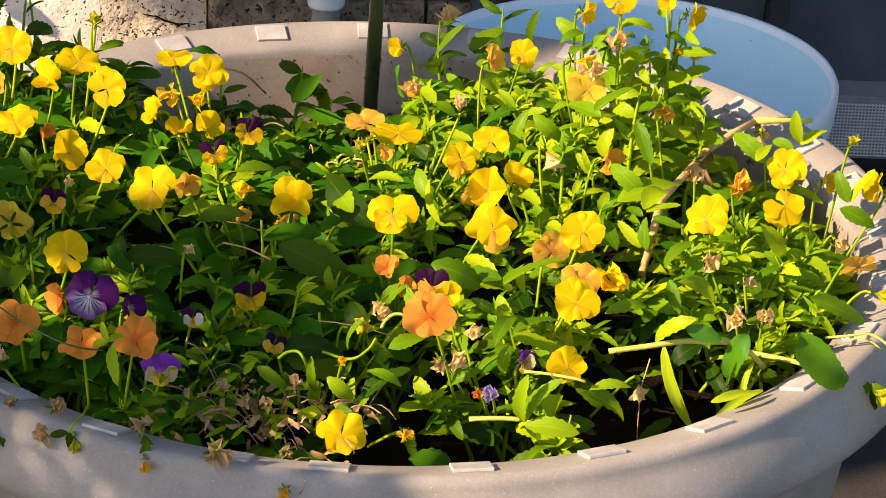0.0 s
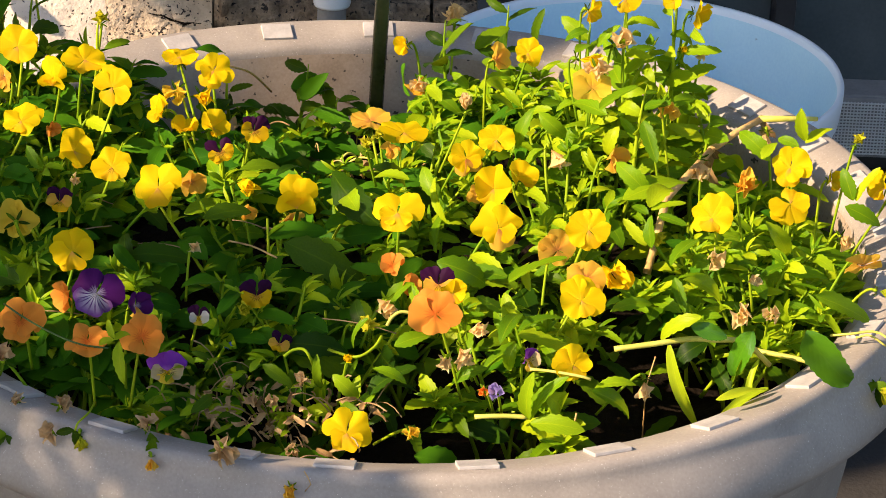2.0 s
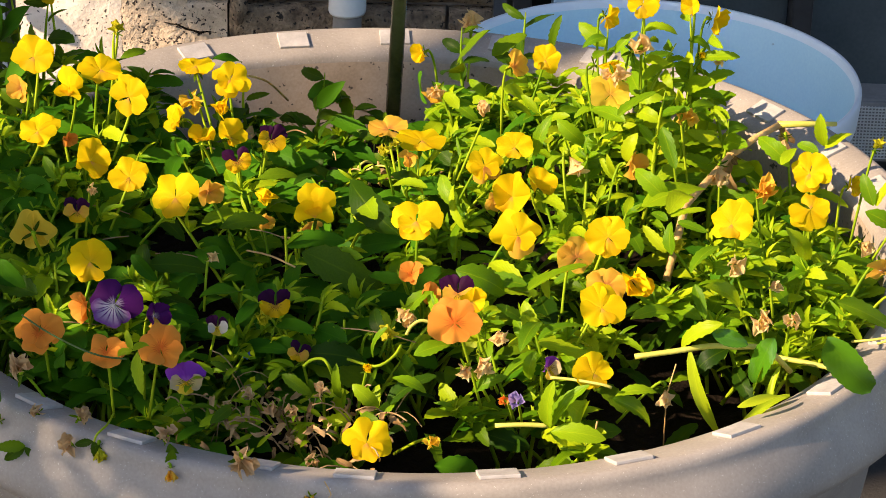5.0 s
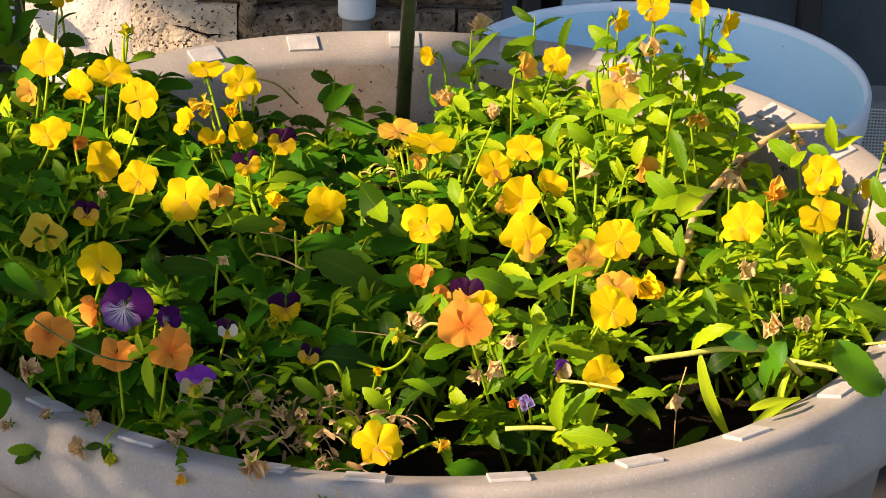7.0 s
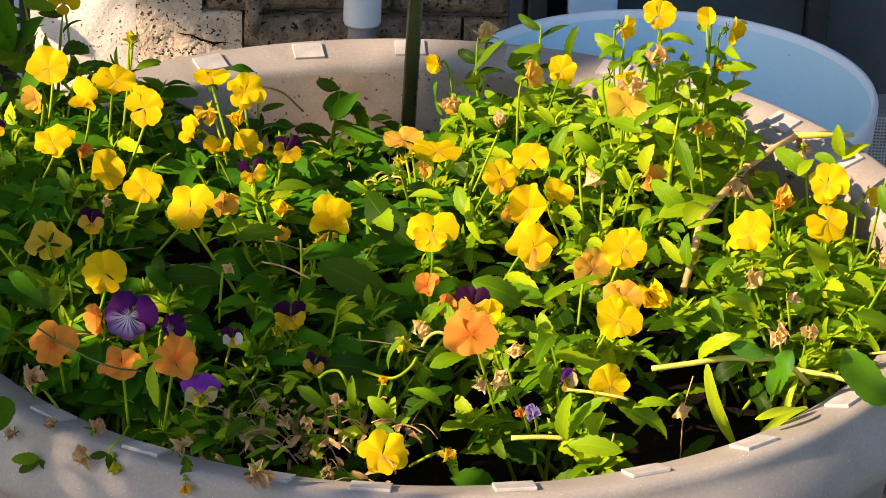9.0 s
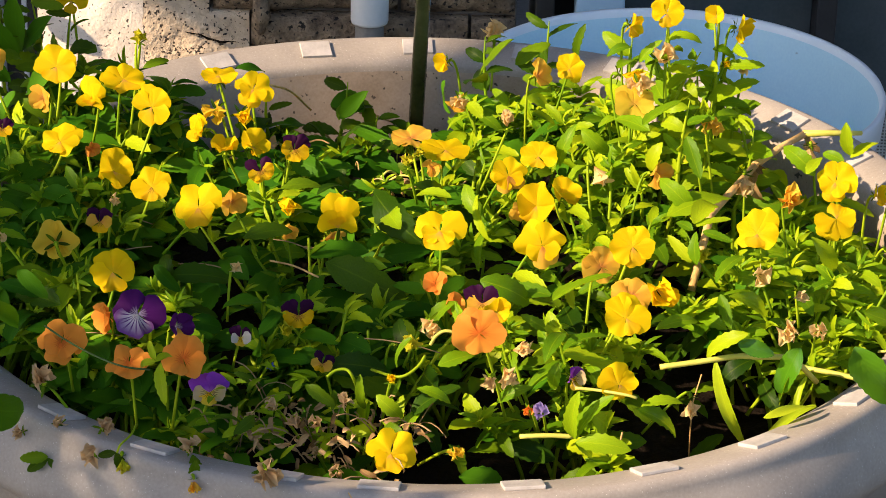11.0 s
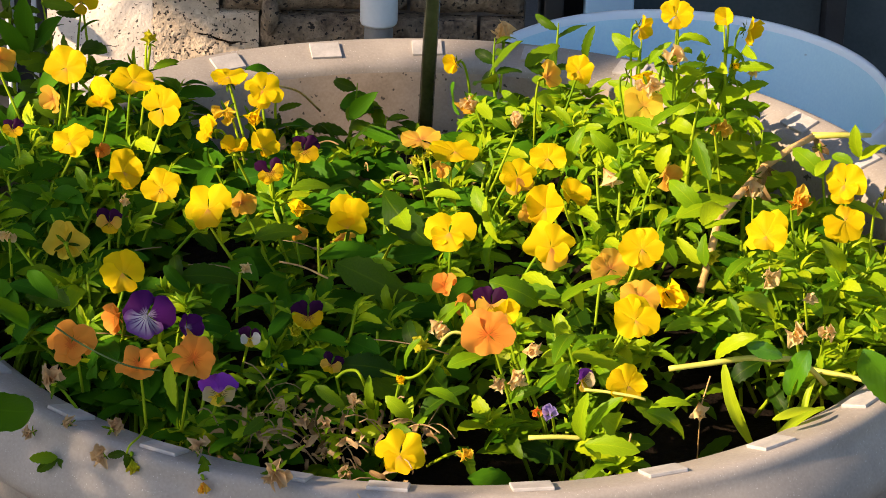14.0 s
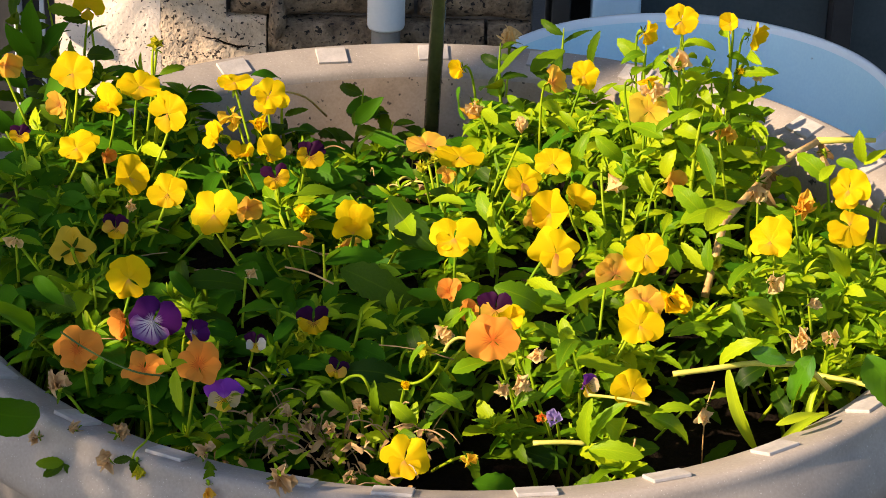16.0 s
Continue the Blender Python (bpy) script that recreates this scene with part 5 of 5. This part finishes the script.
leaf_from("lit_young", (0.185, -0.109, 0.676), (0.202, -0.117, 0.675), 0.0)
leaf_from("lit_young", (0.178, -0.112, 0.678), (0.166, -0.101, 0.683), 0.2)
leaf_from("lit_young", (0.188, -0.187, 0.676), (0.199, -0.168, 0.695), -0.3)
leaf_from("lit_young", (0.194, -0.161, 0.655), (0.199, -0.178, 0.642), -0.1)
leaf_from("lit_young", (0.009, -0.286, 0.662), (0.029, -0.282, 0.672), 0.1)
leaf_from("lit_young", (-0.008, -0.246, 0.660), (-0.025, -0.252, 0.649), 0.3)
leaf_from("lit_young", (-0.004, -0.285, 0.645), (0.018, -0.291, 0.647), -0.2)
leaf_from("lit_young", (-0.029, -0.277, 0.635), (-0.012, -0.292, 0.628), 0.0)
leaf_from("lit_young", (0.075, -0.289, 0.668), (0.084, -0.266, 0.690), 0.2)
leaf_from("leaf", (0.086, -0.256, 0.652), (0.077, -0.269, 0.638), -0.3)
leaf_from("lit_young", (0.206, -0.227, 0.660), (0.173, -0.226, 0.650), -0.1)
leaf_from("leaf", (-0.073, -0.275, 0.640), (-0.057, -0.287, 0.635), 0.1)
leaf_from("lit_young", (-0.160, -0.303, 0.668), (-0.159, -0.322, 0.652), 0.3)
leaf_from("lit_young", (-0.163, -0.302, 0.668), (-0.178, -0.299, 0.665), -0.2)
leaf_from("lit_young", (-0.163, -0.304, 0.670), (-0.169, -0.293, 0.677), 0.0)
leaf_from("lit_young", (-0.163, -0.302, 0.668), (-0.154, -0.296, 0.676), 0.2)
leaf_from("broad", (-0.265, -0.185, 0.670), (-0.248, -0.201, 0.662), -0.3)
leaf_from("broad", (-0.180, -0.151, 0.660), (-0.167, -0.167, 0.651), -0.1)
leaf_from("lit_young", (0.035, -0.177, 0.668), (0.071, -0.192, 0.668), 0.1)
leaf_from("leaf", (-0.162, -0.188, 0.650), (-0.138, -0.200, 0.648), 0.3)


# ---- stalks, withered bits and hanging pieces ----
def eased(points, steps=4):
    """A smooth curve through the points."""
    pts = [Vector(p) for p in points]
    pts = [2 * pts[0] - pts[1]] + pts + [2 * pts[-1] - pts[-2]]
    out = []
    for a, b, c, d in zip(pts, pts[1:], pts[2:], pts[3:]):
        for k in range(steps):
            t = k / steps
            out.append(0.5 * (2 * b + (c - a) * t + (2 * a - 5 * b + 4 * c - d) * t * t + (3 * b - a - 3 * c + d) * t ** 3))
    return out + [pts[-2]]


def stalk_of(points, radius, mat, name="stem", label=""):
    points = eased(points) if 2 < len(points) < 7 and radius > 0.00055 else points
    return part(name, tube(points, [radius] * len(points), 7), M[mat], nearest(points[0][0], points[0][1]), label)


stalk_of([(0.1514, -0.2400, 0.641), (0.175, -0.2375, 0.644), (0.200, -0.232, 0.646), (0.2161, -0.230, 0.645), (0.238, -0.222, 0.640), (0.258, -0.205, 0.615)], 0.0019, "stalk", "bare_stem", "thick pale green stem")
stalk_of([(-0.2380, -0.2670, 0.6720), (-0.2210, -0.2900, 0.6740), (-0.2010, -0.3090, 0.6740), (-0.1830, -0.3180, 0.6720), (-0.1670, -0.3140, 0.6680)], 0.0006, "oldstem", "thin_stem")
stalk_of([(0.0040, -0.2630, 0.6640), (0.0070, -0.2590, 0.6680), (0.0120, -0.2570, 0.6710), (0.0180, -0.2560, 0.6700), (0.0220, -0.2540, 0.6640)], 0.0011, "stalk", "thin_stem", "pale bent stem")
stalk_of([(-0.0600, -0.2830, 0.6500), (-0.0550, -0.2800, 0.6530), (-0.0480, -0.2800, 0.6540), (-0.0440, -0.2820, 0.6500), (-0.0420, -0.2750, 0.6400)], 0.0010, "stem", "thin_stem")
stalk_of([(-0.0330, -0.2530, 0.6400), (-0.0150, -0.2710, 0.6450), (-0.0040, -0.2670, 0.6500), (0.0010, -0.2600, 0.6550)], 0.0010, "stem", "thin_stem")
stalk_of([(0.0950, -0.2920, 0.6520), (0.1090, -0.2940, 0.6520), (0.1260, -0.2990, 0.6520), (0.1330, -0.2990, 0.6500)], 0.0010, "stalk", "thin_stem", "pale thin stem")
stalk_of([(0.2504, -0.1955, 0.620), (0.272, -0.205, 0.621), (0.2935, -0.2136, 0.620)], 0.0018, "stalk", "bare_stem", "pale green stem")
stalk_of([(0.0614, -0.2985, 0.620), (0.080, -0.298, 0.621), (0.0953, -0.2968, 0.620)], 0.0016, "stalk", "bare_stem", "pale green stem")
stalk_of([(0.300, -0.185, 0.628), (0.3124, -0.1895, 0.632), (0.3317, -0.1907, 0.634), (0.350, -0.205, 0.622), (0.358, -0.222, 0.612)], 0.0009, "stalk", "thin_stem", "thin hanging stem")
stalk_of([(-0.1779, -0.2962, 0.6200), (-0.1789, -0.3220, 0.6263), (-0.1834, -0.3364, 0.6275), (-0.1852, -0.3391, 0.6233)], 0.0007, "stem", "thin_stem")
stalk_of([(-0.0421, -0.3825, 0.6258), (-0.0396, -0.3845, 0.6224), (-0.0378, -0.3856, 0.6184), (-0.0411, -0.3866, 0.6141)], 0.0004, "cane", "dry_stem")
stalk_of([(0.3177, -0.1821, 0.6255), (0.3265, -0.1844, 0.6287), (0.3382, -0.1873, 0.6222)], 0.0008, "stalk", "thin_stem")
stalk_of([(-0.1231, 0.0996, 0.690), (-0.112, 0.19, 0.648), (-0.1003, 0.2687, 0.600)], 0.0009, "cane", "dry_stem", "thin dry stem")
stalk_of([(-0.0617, 0.2904, 0.590), (-0.046, 0.292, 0.586), (-0.0311, 0.2929, 0.580)], 0.0011, "cane", "dry_stem", "thin dry stem")
stalk_of([(-0.0726, -0.1423, 0.650), (-0.0900, -0.130, 0.652), (-0.1068, -0.1188, 0.650)], 0.0007, "cane", "dry_stem", "thin dry stem")
stalk_of([(-0.085, -0.0962, 0.650), (-0.0516, -0.1006, 0.650)], 0.0008, "cane", "dry_stem", "thin dry stem")
stalk_of([(0.1284, -0.2605, 0.604), (0.1265, -0.264, 0.590), (0.1257, -0.2661, 0.560)], 0.0007, "cane", "root_thread", "pale thread of root")
stalk_of([(0.1814, -0.2126, 0.622), (0.1764, -0.2153, 0.600), (0.1761, -0.223, 0.555)], 0.0005, "cane", "root_thread", "pale thread of root")

cane = thing("dry_stalk", (0.2002, -0.0228, 0.62), "dry brown broken stalk leaning across the planter's rim", "dead stem")
part("lower_stalk", tube([(0.188, -0.045, 0.60), (0.2002, -0.0228, 0.650), (0.220, 0.012, 0.656), (0.2378, 0.0454, 0.660)], [0.0030, 0.0029, 0.0028, 0.0027], 8), M["cane"], cane)
part("upper_stalk", tube([(0.2365, 0.0435, 0.660), (0.258, 0.066, 0.666), (0.2783, 0.0821, 0.671)], [0.0030, 0.0024, 0.0026], 8), M["cane"], cane)
part("green_tip", tube([(0.2755, 0.0805, 0.671), (0.300, 0.0855, 0.670), (0.3204, 0.0893, 0.669)], [0.0026, 0.0022, 0.0018], 8), M["stalk"], cane, "yellow-green end of the stalk")
for k, (x, y, zz) in enumerate([(0.2378, 0.045, 0.661), (0.236, 0.043, 0.655), (0.240, 0.047, 0.658), (0.2783, 0.082, 0.670), (0.280, 0.081, 0.665), (0.2375, 0.04, 0.65)]):
    put_leaf(cane, DRY[k % 4], (x, y, zz), (rnd.uniform(-0.5, 0.5), -0.4, -0.8), rnd.uniform(0.016, 0.026), (0, -1, 0.3), rnd.uniform(-1, 1), "withered_leaf")

# withered tangle at the front, thin dry stems and shrivelled leaves
for k in range(95):
    a = radians(rnd.uniform(-116, -92))
    d = rnd.uniform(0.27, 0.338)
    at = (d * math.cos(a) + 0.012, d * math.sin(a), RIM - 0.018 + 0.03 * rnd.random())
    put_leaf(nearest(at[0], at[1]), rnd.choice(DRY), at, (rnd.uniform(-1, 1), rnd.uniform(-1, 0.4), rnd.uniform(-0.4, 0.9)), rnd.uniform(0.006, 0.014), (0, -0.4, 0.9), rnd.uniform(-1.2, 1.2), "withered_leaf")
for k in range(45):
    a = radians(rnd.uniform(-117, -92))
    d = rnd.uniform(0.27, 0.335)
    p = Vector((d * math.cos(a) + 0.01, d * math.sin(a), RIM - 0.03 + 0.03 * rnd.random()))
    q = p + Vector((rnd.uniform(-0.03, 0.03), rnd.uniform(-0.025, 0.02), rnd.uniform(0.0, 0.03)))
    stalk_of(bend(p, p.lerp(q, 0.5) + Vector((0, 0, 0.012)), q, 5), rnd.uniform(0.0003, 0.0006), "straw", "dry_stem")
for k in range(70):
    a = radians(rnd.uniform(-118, -90))
    d = rnd.uniform(0.26, 0.335)
    at = (d * math.cos(a), d * math.sin(a), RIM - 0.012 + 0.03 * rnd.random())
    # some sprigs in the lime tone brighten this dim corner
    put_leaf(nearest(at[0], at[1]), rnd.choice(SLIM + LIT_YOUNG[:4] + LEAVES[:2]), at, (rnd.uniform(-1, 1), rnd.uniform(-1, 0.6), rnd.uniform(0.1, 1)), rnd.uniform(0.012, 0.022), (0, -0.4, 0.9), rnd.uniform(-0.8, 0.8))
# thin pale dry stems lying among the leaves
for k in range(7):
    p = Vector((rnd.uniform(-0.24, 0.02), rnd.uniform(-0.24, -0.02), RIM + rnd.uniform(0.022, 0.038)))
    a = rnd.uniform(-0.6, 0.6)
    q = p + Vector((math.cos(a), math.sin(a), rnd.uniform(-0.2, 0.3))) * rnd.uniform(0.025, 0.05)
    stalk_of(bend(p, p.lerp(q, 0.5) + Vector((0, 0, 0.004)), q, 5), 0.0004, "straw", "dry_stem")
# low dry straw beside the stake
for k in range(40):
    p = Vector((rnd.uniform(-0.13, 0.03), rnd.uniform(0.14, 0.27), RIM - 0.055))
    q = p + Vector((rnd.uniform(-0.04, 0.04), rnd.uniform(-0.04, 0.02), rnd.uniform(0.0, 0.03)))
    stalk_of(bend(p, p.lerp(q, 0.5) + Vector((0, 0, 0.02)), q, 5), rnd.uniform(0.0005, 0.0010), "cane" if k % 3 else "stalk", "dry_stem")
for k in range(45):
    at = (rnd.uniform(-0.14, 0.03), rnd.uniform(0.13, 0.27), RIM - 0.055 + 0.03 * rnd.random())
    put_leaf(nearest(at[0], at[1]), rnd.choice(LEAVES if k % 3 else DRY), at, (rnd.uniform(-1, 1), rnd.uniform(-1, 0.5), rnd.uniform(-0.2, 0.8)), rnd.uniform(0.016, 0.030), (0, -0.3, 0.9), rnd.uniform(-0.8, 0.8))
# hanging sprigs on the outside of the rim
for at, way, size in (((-0.1860, -0.3385, 0.6234), (0.35, -0.3, -0.8), 0.016), ((-0.1860, -0.3385, 0.6234), (-0.9, -0.2, -0.1), 0.012), ((-0.1382, -0.3473, 0.6283), (0.25, -0.3, -0.9), 0.018), ((-0.1350, -0.3553, 0.6291), (-0.2, -0.3, -0.9), 0.016),
                      ((-0.2310, -0.3180, 0.6070), (-0.9, -0.3, 0.10), 0.018), ((-0.2310, -0.3180, 0.6060), (-0.8, -0.4, -0.35), 0.016), ((-0.2310, -0.3180, 0.6060), (0.5, -0.4, -0.5), 0.010), ((0.3282, -0.2138, 0.6096), (0.6, -0.6, -0.2), 0.018), ((0.3304, -0.2136, 0.6075), (0.1, -0.6, -0.7), 0.016), ((0.3282, -0.2138, 0.6096), (-0.5, -0.5, -0.3), 0.014)):
    put_leaf(nearest(at[0], at[1]), LEAVES[2], at, way, size, (0, -0.8, 0.5))

# leafy stalks at the back, in front of the rim, and low ones in the middle
for foot, tip, count in (((0.175, 0.175, 0.60), (0.180, 0.185, 0.682), 12), ((0.200, 0.190, 0.60), (0.205, 0.195, 0.675), 11), ((0.220, 0.165, 0.60), (0.225, 0.170, 0.672), 11), ((0.150, 0.190, 0.60), (0.152, 0.200, 0.690), 10),
                         ((0.036, -0.050, 0.570), (0.040, -0.055, 0.628), 10), ((0.062, -0.075, 0.570), (0.060, -0.080, 0.630), 9), ((0.015, -0.070, 0.570), (0.012, -0.078, 0.628), 9)):
    leafy_stalk(foot, tip, count)

# ---- unseen leafy shrub added beside the planter, crown shaped to shade west and front ----
shrub = thing("shrub", (-1.50, -0.85, 0.0), "unseen shrub added to shade the planter's west and front", "shrub")
part("trunk", tube([(-1.50, -0.85, 0.0), (-1.48, -0.84, 0.6), (-1.45, -0.80, 1.35)], [0.025, 0.02, 0.01], 8), M["cane"], shrub)
for c, u, d in ((-0.15, 0.36, 2.2), (-0.02, 0.40, 2.35), (0.08, 0.45, 2.15), (0.17, 0.42, 2.4), (0.27, 0.36, 2.2), (0.36, 0.33, 2.3), (0.10, 0.30, 2.1)):
    end = AC * c + AU * u + SUN_TO * d
    part("limb", tube(bend((-1.48, -0.84, 0.6 + 0.1 * (d - 2)), (end.x * 0.97, end.y * 0.97, end.z - 0.25), end, 7), [0.012, 0.010, 0.008, 0.007, 0.005, 0.004, 0.002], 6), M["cane"], shrub)
crown = bmesh.new()
sr = random.Random(21)
# crown outline, set by where its shade should end on the plants
def hump(c):
    pts = [(-0.30, 0.39), (-0.20, 0.428), (-0.10, 0.442), (-0.04, 0.455), (0.025, 0.478), (0.06, 0.522), (0.11, 0.537), (0.15, 0.528), (0.19, 0.506), (0.23, 0.466), (0.265, 0.418), (0.295, 0.412), (0.33, 0.446), (0.36, 0.462), (0.45, 0.38)]
    for (a0, b0), (a1, b1) in zip(pts, pts[1:]):
        if a0 <= c <= a1:
            return b0 + (b1 - b0) * (c - a0) / (a1 - a0)
    return 0.2
for k in range(5380):
    c = sr.uniform(-0.28, 0.45) if k < 2400 else (sr.uniform(0.0, 0.38) if k % 3 else sr.uniform(0.20, 0.42))
    u = hump(c) - 0.003 - (abs(sr.gauss(0, 0.08)) if k % 2 else sr.uniform(0, 0.25))
    if k >= 2400:
        u = sr.uniform(0.20, hump(c) - 0.05)
    # opening in the crown lets sun onto the left flowers
    if 0.05 < c < 0.20 and 0.395 < u < 0.458 and sr.random() < 0.93:
        continue
    # thinned here to pass part of the sun to the front rim
    if 0.15 < c < 0.31 and 0.32 < u < 0.41 and k < 4300 and sr.random() < 0.95:
        continue
    if k >= 4300:  # small leaves added to soften the sun on the front rim
        c, u = sr.uniform(0.14, 0.32), sr.uniform(0.31, 0.42)
    p = AC * c + AU * u + SUN_TO * sr.uniform(2.0, 2.5)
    a = sr.uniform(0, 6.28)
    size = sr.uniform(0.028, 0.042) if k < 4300 else sr.uniform(0.014, 0.020)
    start = len(crown.verts)
    crown.from_mesh(LEAVES[k % 6])
    crown.verts.ensure_lookup_table()
    m = Matrix.Translation(p) @ frame_of((math.cos(a), math.sin(a), sr.uniform(-0.6, 0.5)), SUN_TO) @ Matrix.Diagonal((size, size, size, 1))
    for v in crown.verts[start:]:
        v.co = m @ v.co
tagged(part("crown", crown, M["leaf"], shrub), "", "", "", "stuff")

# ---- unseen weed added by the wall, its leaf placed only for its shadow ----
weed = thing("weed", (-0.66, 1.08, 0.0), "unseen broad-leaved weed added to cast a shadow on the wall", "plant")
part("stem", tube([(-0.66, 1.08, 0.0), (-0.65, 1.075, 0.25), (-0.640, 1.07, 0.470)], [0.004, 0.003, 0.002], 7), M["stem"], weed)
ROUND = mesh_from(blade(0.42, 0.03, 0.25, 0.10, 0.80, 0.03, 33, 14), "weed_leaf", M["broadleaf"])
for foot, tip, grow in (((-0.627, 1.0665, 0.459), (-0.6213, 1.0381, 0.4486), 1.05), ((-0.640, 1.07, 0.466), (-0.675, 1.06, 0.486), 1.0)):
    put_leaf(weed, ROUND, foot, Vector(tip) - Vector(foot), (Vector(tip) - Vector(foot)).length * grow, SUN_TO)
